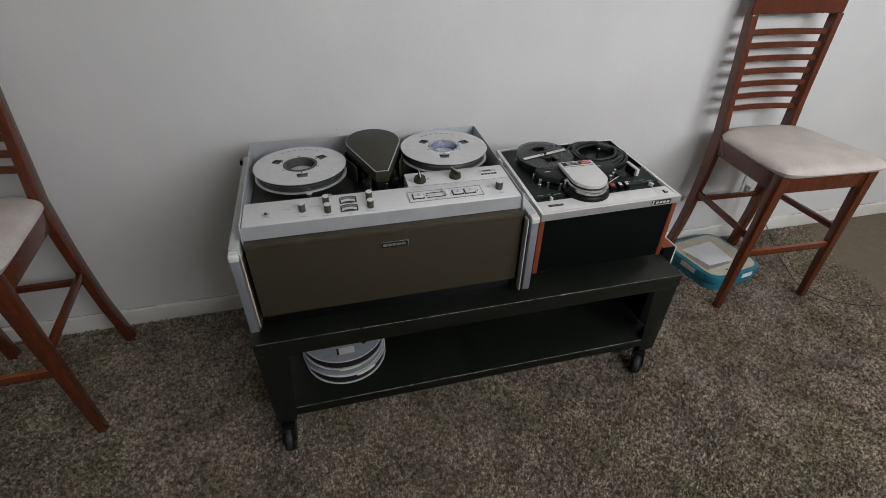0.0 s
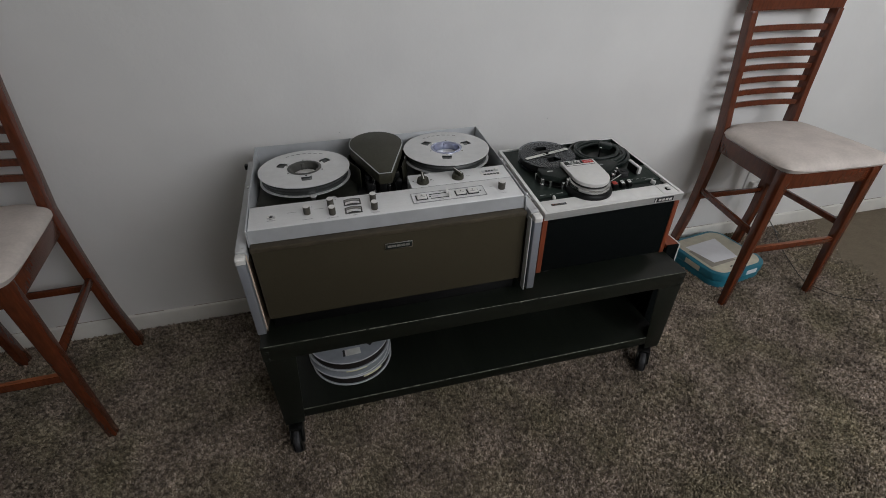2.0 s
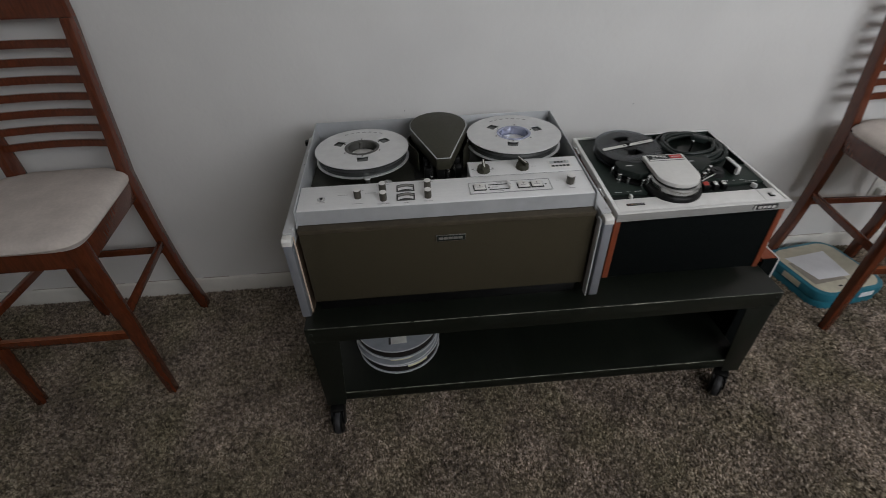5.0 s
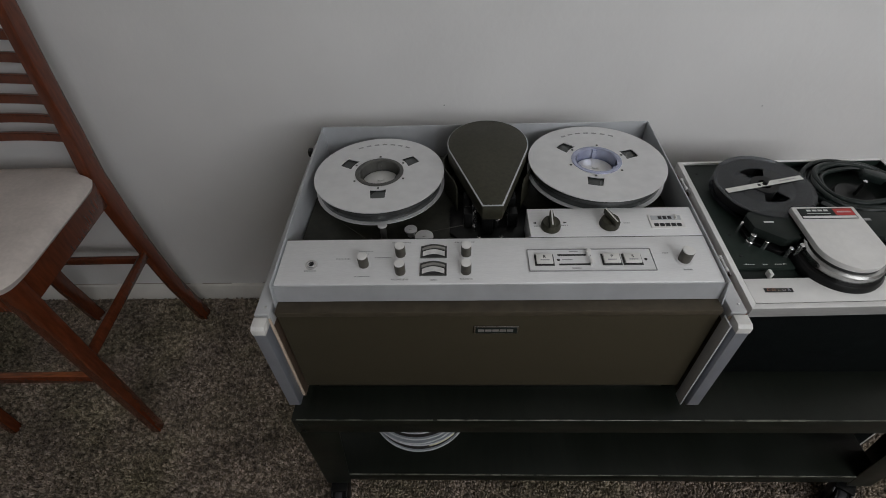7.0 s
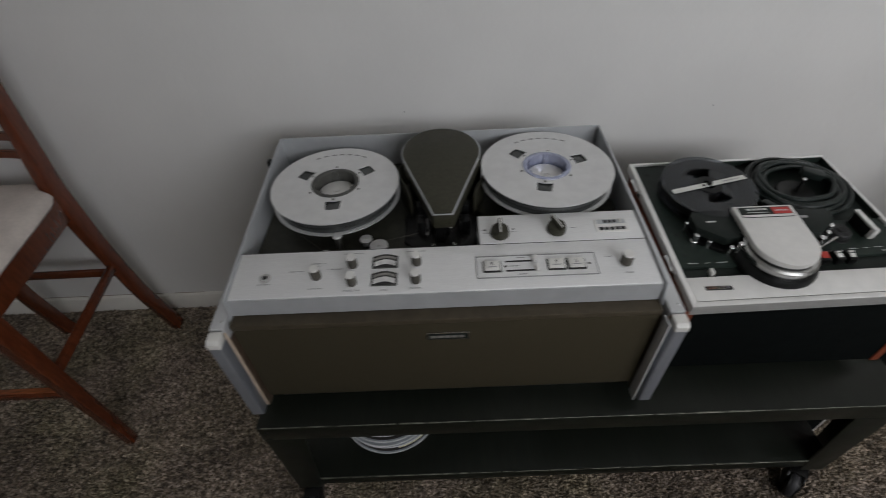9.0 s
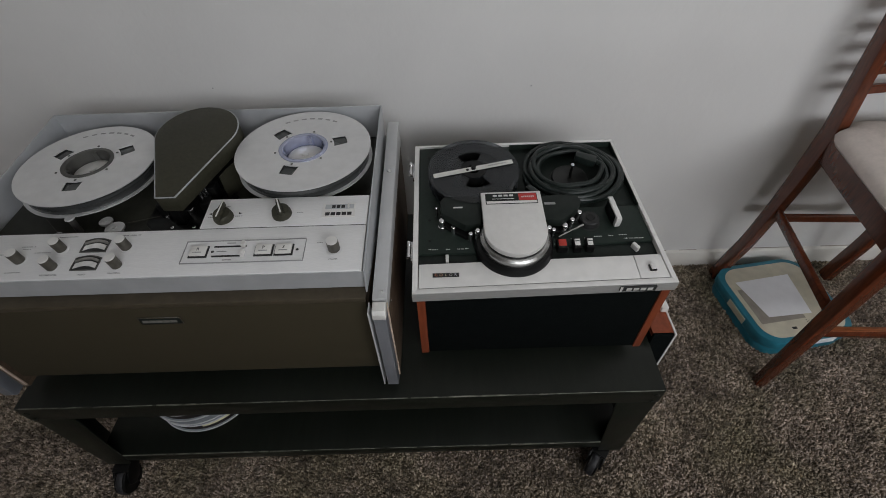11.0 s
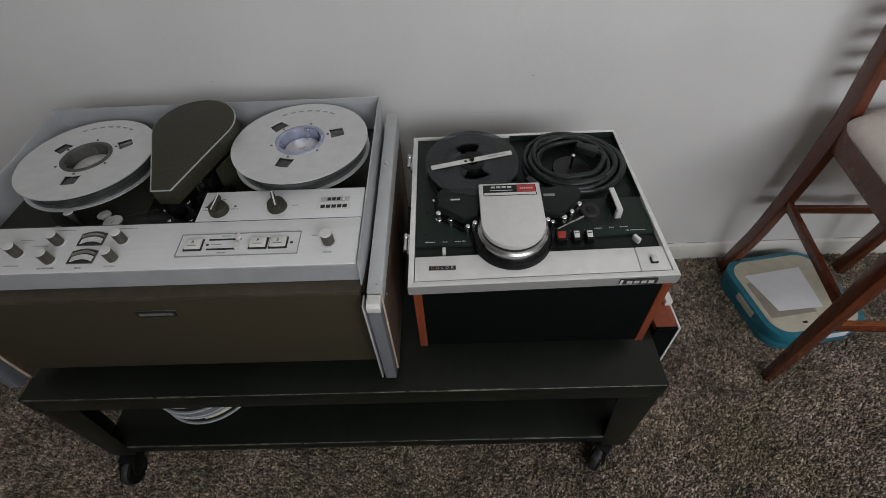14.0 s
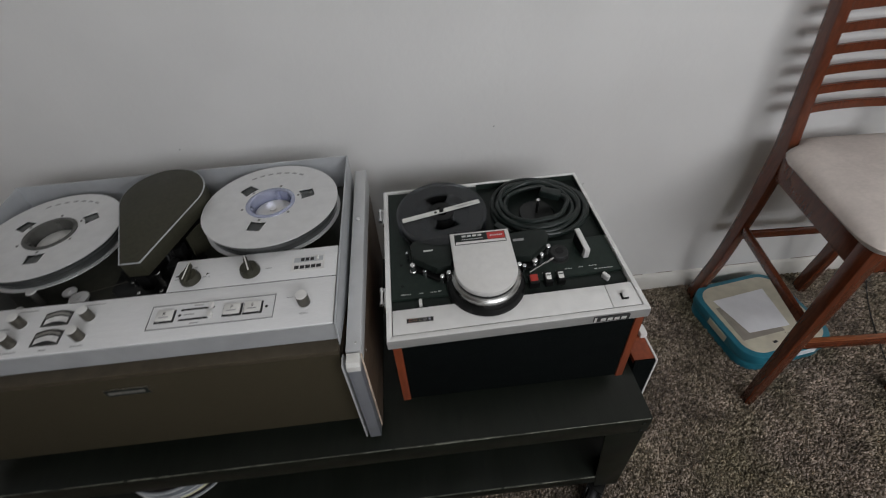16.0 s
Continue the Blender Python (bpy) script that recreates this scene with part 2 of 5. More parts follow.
def part(name, bm, mat, parent, label=""):
    """One mesh under a thing or a part; its points are given in the world."""
    base = BASE[parent.name]
    bmesh.ops.translate(bm, verts=bm.verts, vec=-base)
    ob = new(name, finish(name, bm, mat))
    ob.parent = parent
    BASE[ob.name] = base
    if label:
        ob["label"] = label
    return ob


def solid(name, bm, mat, label="", category="", kind="", group=""):
    return tagged(new(name, finish(name, bm, mat)), label, category, group, kind)


def soften(bm, geom, width, segments=2):
    edges = [e for e in {e for v in geom for e in v.link_edges} if e.is_manifold and e.calc_face_angle(0) > radians(30)]
    if width > 0:
        bmesh.ops.bevel(bm, geom=edges, offset=width, segments=segments, profile=0.5, affect="EDGES", clamp_overlap=True)


def box(x0, x1, y0, y1, z0, z1, bevel=0.0, bm=None, segments=2, m=None):
    bm = bm or bmesh.new()
    one = bmesh.new()
    bmesh.ops.create_cube(one, size=1)
    for v in one.verts:
        v.co = ((x0 + x1) / 2 + v.co.x * (x1 - x0), (y0 + y1) / 2 + v.co.y * (y1 - y0), (z0 + z1) / 2 + v.co.z * (z1 - z0))
    soften(one, list(one.verts), bevel, segments)
    return merge(bm, one, m)


def merge(bm, one, m=None):
    if m is not None:
        bmesh.ops.transform(one, matrix=m, verts=one.verts)
    me = bpy.data.meshes.new("merge")
    one.to_mesh(me)
    one.free()
    bm.from_mesh(me)
    bpy.data.meshes.remove(me)
    return bm


def prism(pts, z0, z1, bevel=0.0, bm=None, m=None, segments=2):
    """A flat outline in x, y raised from z0 to z1."""
    bm = bm or bmesh.new()
    one = bmesh.new()
    f = one.faces.new([one.verts.new((x, y, z0)) for x, y in pts])
    r = bmesh.ops.extrude_face_region(one, geom=[f])
    bmesh.ops.translate(one, verts=[v for v in r["geom"] if isinstance(v, bmesh.types.BMVert)], vec=(0, 0, z1 - z0))
    soften(one, list(one.verts), bevel, segments)
    return merge(bm, one, m)


def profile_x(pts, x0, x1, bevel=0.0, bm=None):
    """An outline in y, z drawn out from x0 to x1."""
    return prism(pts, x0, x1, bevel, bm, Matrix(((0, 0, 1, 0), (1, 0, 0, 0), (0, 1, 0, 0), (0, 0, 0, 1))))


def lathe(profile, centre, n=48, bm=None, m=None):
    """Radius and height pairs turned round a standing axis."""
    bm = bm or bmesh.new()
    one = bmesh.new()
    rings = []
    for r, z in profile:
        if r < 1e-6:
            rings.append([one.verts.new((0, 0, z))])
        else:
            rings.append([one.verts.new((r * math.cos(2 * math.pi * i / n), r * math.sin(2 * math.pi * i / n), z)) for i in range(n)])
    for a, b in zip(rings, rings[1:]):
        for i in range(n):
            q = [a[i % len(a)], a[(i + 1) % len(a)], b[(i + 1) % len(b)], b[i % len(b)]]
            q = list(dict.fromkeys(q))
            if len(q) > 2:
                one.faces.new(q)
    bmesh.ops.translate(one, verts=one.verts, vec=centre)
    return merge(bm, one, m)


def disc(r, z0, z1, centre, bevel=0.001, n=40, bm=None, m=None):
    b = min(bevel, r * 0.4, (z1 - z0) * 0.4)
    return lathe([(0, z0), (r - b, z0), (r, z0 + b), (r, z1 - b), (r - b, z1), (0, z1)], (*centre, 0), n, bm, m)


def tube(pts, r, n=10, bm=None, closed=False, m=None):
    bm = bm or bmesh.new()
    one = bmesh.new()
    pts = [Vector(p) for p in pts]
    rings = []
    side = None
    for i, p in enumerate(pts):
        d = (pts[min(i + 1, len(pts) - 1)] - pts[max(i - 1, 0)]).normalized()
        if side is None:
            side = d.orthogonal().normalized()
        side = (side - d * side.dot(d)).normalized()
        up = d.cross(side)
        rings.append([one.verts.new(p + (side * math.cos(2 * math.pi * k / n) + up * math.sin(2 * math.pi * k / n)) * r) for k in range(n)])
    for a, b in zip(rings, rings[1:]):
        for k in range(n):
            one.faces.new((a[k], a[(k + 1) % n], b[(k + 1) % n], b[k]))
    one.faces.new(rings[0][::-1])
    one.faces.new(rings[-1])
    return merge(bm, one, m)


def beam(stations, bevel=0.004, bm=None):
    """A bar through stations (centre, half width in x, half depth in y), each lying level or given with half height as z."""
    bm = bm or bmesh.new()
    one = bmesh.new()
    rings = []
    for (x, y, z), hx, hy in stations:
        rings.append([one.verts.new((x + sx * hx, y + sy * hy, z)) for sx, sy in ((-1, -1), (1, -1), (1, 1), (-1, 1))])
    for a, b in zip(rings, rings[1:]):
        for k in range(4):
            one.faces.new((a[k], a[(k + 1) % 4], b[(k + 1) % 4], b[k]))
    one.faces.new(rings[0][::-1])
    one.faces.new(rings[-1])
    bmesh.ops.recalc_face_normals(one, faces=one.faces)
    soften(one, list(one.verts), bevel, 2)
    return merge(bm, one)


def smooth_path(pts, steps=8):
    """Points on a smooth curve through pts."""
    v = [Vector(p) for p in pts]
    out = []
    for i in range(len(v) - 1):
        a, b, c, d = v[max(i - 1, 0)], v[i], v[i + 1], v[min(i + 2, len(v) - 1)]
        for k in range(steps):
            t = k / steps
            out.append(0.5 * ((2 * b) + (c - a) * t + (2 * a - 5 * b + 4 * c - d) * t * t + (3 * b - a - 3 * c + d) * t ** 3))
    out.append(v[-1])
    return out


def rounded(x0, x1, y0, y1, r, n=8):
    pts = []
    for cx, cy, a in ((x1 - r, y1 - r, 0), (x0 + r, y1 - r, 90), (x0 + r, y0 + r, 180), (x1 - r, y0 + r, 270)):
        pts += [(cx + r * math.cos(radians(a + 90 * k / n)), cy + r * math.sin(radians(a + 90 * k / n))) for k in range(n + 1)]
    return pts


def lettering(name, words, size, m, mat, parent):
    """Words in the built-in font as thin raised letters; m places their centre."""
    cu = bpy.data.curves.new(name, "FONT")
    cu.body, cu.size, cu.extrude = words, size, 0.0002
    cu.align_x, cu.align_y = "CENTER", "CENTER"
    tmp = bpy.data.objects.new(name, cu)
    scene.collection.objects.link(tmp)
    me = bpy.data.meshes.new_from_object(tmp.evaluated_get(bpy.context.evaluated_depsgraph_get()))
    bpy.data.objects.remove(tmp)
    bm = bmesh.new()
    bm.from_mesh(me)
    bpy.data.meshes.remove(me)
    bmesh.ops.transform(bm, matrix=m, verts=bm.verts)
    return part(name, bm, mat, parent)

# ---- the room ----
WALL_Y, LEFT_X, RIGHT_X, TOP = 0.035, -3.0, 5.0, 2.44
FLOOR_Z = -0.012
solid("floor", box(LEFT_X - 0.1, RIGHT_X + 0.1, BACK_Y - 0.12, WALL_Y + 0.12, FLOOR_Z - 0.1, FLOOR_Z), FLOORBASE, "grey-brown carpeted floor of a living room", "floor", "structure")
solid("wall_north", box(LEFT_X - 0.1, RIGHT_X + 0.1, WALL_Y, WALL_Y + 0.12, FLOOR_Z, TOP), WALL, "plain off-white painted wall behind the recorders", "wall", "structure")
solid("wall_west", box(LEFT_X - 0.1, LEFT_X, BACK_Y, WALL_Y, FLOOR_Z, TOP), WALL, "plain off-white painted side wall", "wall", "structure")
solid("wall_east", box(RIGHT_X, RIGHT_X + 0.1, BACK_Y, WALL_Y, FLOOR_Z, TOP), WALL, "plain off-white painted side wall", "wall", "structure")
bm = bmesh.new()
edges = [LEFT_X - 0.1] + [v for w in sorted(WINDOWS) for v in w[:2]] + [RIGHT_X + 0.1]
for x0, x1 in zip(edges[0::2], edges[1::2]):
    box(x0, x1, BACK_Y - 0.12, BACK_Y, FLOOR_Z, TOP, bm=bm)
for wx0, wx1, wz0, wz1, *_ in WINDOWS:
    box(wx0, wx1, BACK_Y - 0.12, BACK_Y, FLOOR_Z, wz0, bm=bm)
    box(wx0, wx1, BACK_Y - 0.12, BACK_Y, wz1, TOP, bm=bm)
solid("wall_south", bm, WALL, "plain off-white wall with a wide window opening", "wall", "structure")
solid("ceiling", box(LEFT_X - 0.1, RIGHT_X + 0.1, BACK_Y - 0.12, WALL_Y + 0.12, TOP, TOP + 0.1), CEIL, "plain white ceiling", "ceiling", "structure")
bm = profile_x([(WALL_Y, FLOOR_Z), (WALL_Y - 0.013, FLOOR_Z), (WALL_Y - 0.013, 0.046), (WALL_Y - 0.010, 0.054), (WALL_Y - 0.004, 0.058), (WALL_Y, 0.058)], LEFT_X, RIGHT_X)
solid("baseboard", bm, TRIM, "low off-white painted baseboard, slightly scuffed", "baseboard", "structure")


# cracked caulk line along the top of the baseboard
BASE["baseboard"] = Vector((0, 0, 0))
rng = random.Random(21)
bm = bmesh.new()
u = LEFT_X
while u < RIGHT_X:
    w = rng.uniform(0.05, 0.4)
    box(u, min(u + w, RIGHT_X), WALL_Y - rng.uniform(0.0014, 0.0030), WALL_Y - 0.0002, 0.0582, 0.0592 + rng.uniform(0, 0.0012), 0, bm)
    u += w + rng.uniform(0.0, 0.12)
part("caulk_crack", bm, GREYCARD, bpy.data.objects["baseboard"], "dirty cracked caulk line")

# small nail holes left in the wall
BASE["wall_north"] = Vector((0, 0, 0))
for x, z in ((2.217, 0.828), (0.712, 0.479), (0.447, 0.69), (-0.339, 0.709)):
    bm = disc(0.0018, 0, 0.0012, (0, 0), 0.0004, 10, None, Matrix.Translation((x, WALL_Y + 0.0003, z)) @ pose(0, 0, 0, 90, 0, 0))
    part("nail_hole", bm, GREYINK, bpy.data.objects["wall_north"])


def carpet_pile():
    rng = np.random.default_rng(7)
    step = 0.0052
    xs, ys = np.arange(-2.15, 2.2, step), np.arange(-1.72, WALL_Y - 0.016, step)
    gx, gy = np.meshgrid(xs, ys)
    x = gx.ravel() + rng.uniform(-0.5, 0.5, gx.size) * step
    y = gy.ravel() + rng.uniform(-0.5, 0.5, gx.size) * step
    edge = 2.05 + 0.42 * y + 0.05 * np.sin(9 * y)
    thin = rng.uniform(-0.24, 0.06, x.size)
    keep = (x < edge + thin) & (y < WALL_Y - 0.016) & (y > -1.43 - 0.27 * x)
    x, y = x[keep], y[keep]
    n = len(x)
    # trodden hollows: the pile lies lower and flatter in patches
    dent = 0.5 + 0.25 * (np.sin(x * 31 + 2.3 * np.sin(y * 21)) + np.cos(y * 27 + 2 * np.sin(x * 17 + 1)))
    cell = rng.uniform(0.0, 1.0, (260, 420))
    ci, cj = (y + 1.8) / 0.016, (x + 2.3) / 0.016
    i0, j0 = ci.astype(int), cj.astype(int)
    fi, fj = ci - i0, cj - j0
    tuft = (cell[i0, j0] * (1 - fi) + cell[i0 + 1, j0] * fi) * (1 - fj) + (cell[i0, j0 + 1] * (1 - fi) + cell[i0 + 1, j0 + 1] * fi) * fj
    h = rng.uniform(0.0065, 0.0105, n) * (1.12 - 0.30 * dent) * (0.70 + 0.60 * tuft)
    clump = np.sin(x * 23 + 3 * np.sin(y * 17)) + np.cos(y * 19 + 2 * np.sin(x * 13))
    lean = rng.uniform(0, 2 * np.pi, n) * 0.8 + clump * 0.9
    amount = rng.uniform(0.001, 0.0085, n)
    r = rng.uniform(0.0020, 0.0040, n)
    spin = rng.uniform(0, 2 * np.pi, n)
    verts = np.zeros((n, 7, 3))
    for k in range(3):
        a = spin + k * 2 * np.pi / 3
        verts[:, k] = np.stack([x + r * np.cos(a), y + r * np.sin(a), np.full(n, FLOOR_Z)], 1)
        verts[:, 3 + k] = np.stack([x + 0.5 * amount * np.cos(lean) + r * np.cos(a), y + 0.5 * amount * np.sin(lean) + r * np.sin(a), FLOOR_Z + 0.66 * h], 1)
    verts[:, 6] = np.stack([x + amount * np.cos(lean), y + amount * np.sin(lean), FLOOR_Z + h], 1)
    tri = np.array([[0, 1, 4], [0, 4, 3], [1, 2, 5], [1, 5, 4], [2, 0, 3], [2, 3, 5], [3, 4, 6], [4, 5, 6], [5, 3, 6]])
    faces = (np.arange(n)[:, None, None] * 7 + tri[None]).reshape(-1)
    me = bpy.data.meshes.new("carpet_pile")
    me.vertices.add(n * 7)
    me.vertices.foreach_set("co", verts.astype(np.float32).ravel())
    me.loops.add(len(faces))
    me.loops.foreach_set("vertex_index", faces.astype(np.int32))
    me.polygons.add(len(faces) // 3)
    me.polygons.foreach_set("loop_start", np.arange(0, len(faces), 3, dtype=np.int32))
    me.update(calc_edges=True)
    me.materials.append(PILE)
    tagged(new("carpet_pile", me), "speckled grey-brown shaggy carpet pile", "carpet", "", "stuff")


carpet_pile()


# ---- rolling cart ----
CX0, CX1, CY0, CY1, CTOP = -0.630, 0.642, -0.642, -0.12, 0.412
cart = thing("rolling_cart", (0.0, -0.38, FLOOR_Z), "low dark olive steel rolling cart with worn edges", "cart")
top = part("top", box(CX0, CX1, CY0, CY1, CTOP - 0.004, CTOP, 0.0015), CART, cart)
for name, args in (("lip", (CX0, CX1, CY0, CY0 + 0.003, CTOP - 0.052, CTOP - 0.004)), ("lip", (CX0, CX1, CY1 - 0.003, CY1, CTOP - 0.052, CTOP - 0.004)),
                   ("lip", (CX0, CX0 + 0.003, CY0 + 0.003, CY1 - 0.003, CTOP - 0.052, CTOP - 0.004)), ("lip", (CX1 - 0.003, CX1, CY0 + 0.003, CY1 - 0.003, CTOP - 0.052, CTOP - 0.004))):
    part(name, box(*args, 0.001), CART, cart)


def worn_edge(x0, x1, y, z, parent, seed):
    """Bare-metal wear along an edge, in uneven stretches."""
    rng = random.Random(seed)
    bm = bmesh.new()
    x = x0
    while x < x1:
        w = rng.uniform(0.02, 0.14)
        t = rng.uniform(0.0006, 0.0015)
        box(x, min(x + w, x1), y - t, y + t, z - t, z + t * 0.8, 0.0004, bm, 1)
        x += w + (rng.uniform(0.0, 0.008) if rng.random() < 0.3 else 0)
    return part("worn_edge", bm, WORN, parent, "bare worn metal edge")


worn_edge(CX0 + 0.01, CX1 - 0.005, CY0, CTOP, cart, 3)
SHELF_Z = 0.137
part("shelf", box(CX0 + 0.012, CX1 - 0.012, CY0 + 0.006, CY1 - 0.006, SHELF_Z - 0.004, SHELF_Z, 0.0015), CART, cart)
part("shelf_lip", box(CX0 + 0.06, CX1 - 0.06, CY0 + 0.004, CY0 + 0.007, SHELF_Z - 0.034, SHELF_Z - 0.002, 0.001), CART, cart)
part("shelf_lip", box(CX0 + 0.06, CX1 - 0.06, CY1 - 0.007, CY1 - 0.004, SHELF_Z - 0.034, SHELF_Z - 0.002, 0.001), CART, cart)
worn_edge(CX0 + 0.065, CX1 - 0.065, CY0 + 0.0045, SHELF_Z - 0.001, cart, 5)
for sx, ex in ((1, CX0), (-1, CX1)):
    for sy, ey in ((1, CY0), (-1, CY1)):
        bm = bmesh.new()
        yo = ey + sy * 0.0032
        outline = [(ex + sx * 0.0, CTOP - 0.01), (ex + sx * 0.085, CTOP - 0.01), (ex + sx * 0.062, SHELF_Z - 0.03), (ex + sx * 0.058, 0.082), (ex + sx * 0.004, 0.082)]
        face = Matrix(((1, 0, 0, 0), (0, 0, 1, yo), (0, 1, 0, 0), (0, 0, 0, 1)))
        prism(outline, 0, sy * 0.003, 0.0008, bm, face)
        side = [(ey + sy * 0.003, CTOP - 0.01), (ey + sy * 0.085, CTOP - 0.01), (ey + sy * 0.06, 0.082), (ey + sy * 0.006, 0.082)]
        profile_x(side, ex + sx * 0.0032, ex + sx * 0.0062, 0.0008, bm)
        leg = part("leg", bm, CART, cart)
        for dz in (0.028, 0.0):
            bm = disc(0.0055, 0, 0.0025, (0, 0), 0.001, 12, None, Matrix.Translation((ex + sx * (0.014), ey, CTOP - 0.02 - dz)) @ pose(0, 0, 0, 90 * sy, 0, 0))
            part("rivet", bm, CART, leg)
        # caster
        cx, cy = ex + sx * 0.030, ey + sy * 0.030
        bm = box(cx - 0.022, cx + 0.022, cy - 0.022, cy + 0.022, 0.077, 0.083, 0.002)
        disc(0.016, 0.068, 0.078, (cx, cy), 0.002, 20, bm)
        caster = part("caster", bm, BLACK, cart)
        yaw = (20 if sx > 0 else -17) if sy > 0 else -30
        turn = Matrix.Translation((cx, cy + 0.004, 0)) @ pose(0, 0, 0, 0, 0, yaw + 70)
        bm = bmesh.new()
        for k in (-1, 1):
            bm = prism([(-0.064, 0.034), (-0.056, 0.018), (-0.036, 0.016), (-0.022, 0.028), (0.020, 0.07), (-0.034, 0.07), (-0.054, 0.058)], k * 0.0195, k * 0.0150, 0.0008, None, turn @ Matrix(((1, 0, 0, 0), (0, 0, 1, 0), (0, 1, 0, 0), (0, 0, 0, 1))))
            part("fork_arm", bm, BLACK, caster)
        part("fork_crown", box(-0.046, 0.018, -0.0195, 0.0195, 0.0645, 0.072, 0.002, None, 2, turn), BLACK, caster)
        wheel = turn @ Matrix.Translation((-0.046, 0, 0.0262)) @ pose(0, 0, 0, 90, 0, 0)
        bm = lathe([(0.012, -0.013), (0.034, -0.013), (0.0365, -0.011), (0.0365, 0.011), (0.034, 0.013), (0.012, 0.013), (0.012, -0.013)], (0, 0, 0), 36, None, wheel)
        part("wheel", bm, BLACK, caster)
        bm = lathe([(0.0366, -0.0075), (0.0378, -0.006), (0.0382, 0), (0.0378, 0.006), (0.0366, 0.0075)], (0, 0, 0), 36, None, wheel)
        part("tread", bm, GREYRUBBER, caster, "worn grey rubber tread")
        part("wheel_hub", lathe([(0, -0.0145), (0.005, -0.0145), (0.006, -0.0125), (0.0118, -0.0125), (0.0118, 0.0125), (0.006, 0.0125), (0.005, 0.0145), (0, 0.0145)], (0, 0, 0), 24, None, wheel), BLACK, caster)


# ---- large reels ----
def flange(R, r0, z, thick, windows, w_in, w_out, half, n=120, outer=None):
    """A reel's side with a centre hole and cut-out windows, whose far edge spans half the angle outer."""
    bm = bmesh.new()
    radii = [r0, w_in, w_out, R - 0.0015, R]
    room = 180 / len(windows)

    def angle(i, k):
        a = 360 * i / n
        if outer is None or k != 2:
            return radians(a)
        w = min(windows, key=lambda q: abs((a - q + 180) % 360 - 180))
        d = (a - w + 180) % 360 - 180
        e = abs(d)
        e = e * outer / half if e <= half else outer + (e - half) * (room - outer) / (room - half)
        return radians(w + math.copysign(e, d))
    grid = [[bm.verts.new((r * math.cos(angle(i, k)), r * math.sin(angle(i, k)), z)) for i in range(n)] for k, r in enumerate(radii)]
    for k in range(len(radii) - 1):
        for i in range(n):
            a = 360 * (i + 0.5) / n
            if k == 1 and any(abs((a - w + 180) % 360 - 180) < half for w in windows):
                continue
            bm.faces.new((grid[k][i], grid[k][(i + 1) % n], grid[k + 1][(i + 1) % n], grid[k + 1][i]))
    bm.verts.ensure_lookup_table()
    for v in [v for v in bm.verts if not v.link_faces]:
        bm.verts.remove(v)
    bmesh.ops.recalc_face_normals(bm, faces=bm.faces)
    bmesh.ops.solidify(bm, geom=bm.faces[:], thickness=thick)
    return bm


def video_reel(centre, z_top, R, hub_mat, label, spin, hub_label):
    cx, cy = centre
    z0 = z_top - 0.028
    ob = thing("tape_reel", (cx, cy, z0), label, "tape reel", "open video reels")
    place = Matrix.Translation((cx, cy, 0)) @ pose(0, 0, 0, 0, 0, spin)

    def put(name, bm, mat, under=ob, lab=""):
        bmesh.ops.transform(bm, matrix=place, verts=bm.verts)
        return part(name, bm, mat, under, lab)
    wins = (270, 30, 150)
    up = put("flange", flange(R, 0.041, z_top, 0.0018, wins, 0.058, 0.083, 15, 120, 9), REELMETAL)
    put("flange", flange(R, 0.041, z0 + 0.0018, 0.0018, wins, 0.058, 0.083, 15, 120, 9), REELMETAL)
    put("tape_pack", lathe([(0.047, z0 + 0.003), (R - 0.006, z0 + 0.003), (R - 0.006, z_top - 0.004), (0.047, z_top - 0.004), (0.047, z0 + 0.003)], (0, 0, 0), 96), TAPE, ob, "dark grey wound tape")
    hub = put("hub", lathe([(0.038, z0), (0.0465, z0), (0.0465, z_top + 0.0012), (0.0445, z_top + 0.002), (0.040, z_top + 0.002), (0.038, z_top), (0.038, z0)], (0, 0, 0), 64), hub_mat, ob, hub_label)
    for a in (95, 215, 335):
        put("notch_key", box(0.034, 0.0385, -0.004, 0.004, z0, z_top - 0.001, 0.0008, None, 1, pose(0, 0, 0, 0, 0, a)), hub_mat, hub)
    for a in range(30, 390, 60):
        put("screw", disc(0.0024, z_top + 0.0001, z_top + 0.0014, (0.053 * math.cos(radians(a)), 0.053 * math.sin(radians(a))), 0.0005, 10), HUBGREY, up)
    bm = bmesh.new()
    for k in range(7):
        a = 90 - spin + (3 - k) * 9.5
        c, s = math.cos(radians(a)), math.sin(radians(a))
        prism([(-0.0048, -0.0020), (0.0048, -0.0020), (0.0048, 0.0020), (-0.0048, 0.0020)], z_top + 0.0001, z_top + 0.0004, 0, bm,
              Matrix.Translation((0.100 * c, 0.100 * s, 0)) @ pose(0, 0, 0, 0, 0, a - 90))
    put("maker_mark", bm, GREYINK, up, "printed bars in grey ink")
    return ob


REEL_R, REEL_L = (-0.044, -0.294), (-0.458, -0.305)

# ---- the wide recorder ----
AX0, AX1, CATCH_Y = -0.597, 0.094, -0.165
amp = thing("video_recorder", (-0.25, -0.38, CTOP), "wide grey open-reel video recorder with brown grille front on cart", "video recorder")
part("plinth", box(AX0 + 0.006, AX1 - 0.006, -0.572, -0.17, CTOP, 0.472, 0.002), BLACK, amp)
part("cabinet", box(AX0 + 0.002, AX1 - 0.002, -0.585, -0.155, 0.472, 0.655, 0.002), WALNUT, amp, "dark walnut cabinet body")
part("deck_plate", box(AX0 + 0.004, AX1 - 0.004, -0.50, -0.158, 0.672, 0.684, 0.001), DECK, amp, "dark olive deck plate")
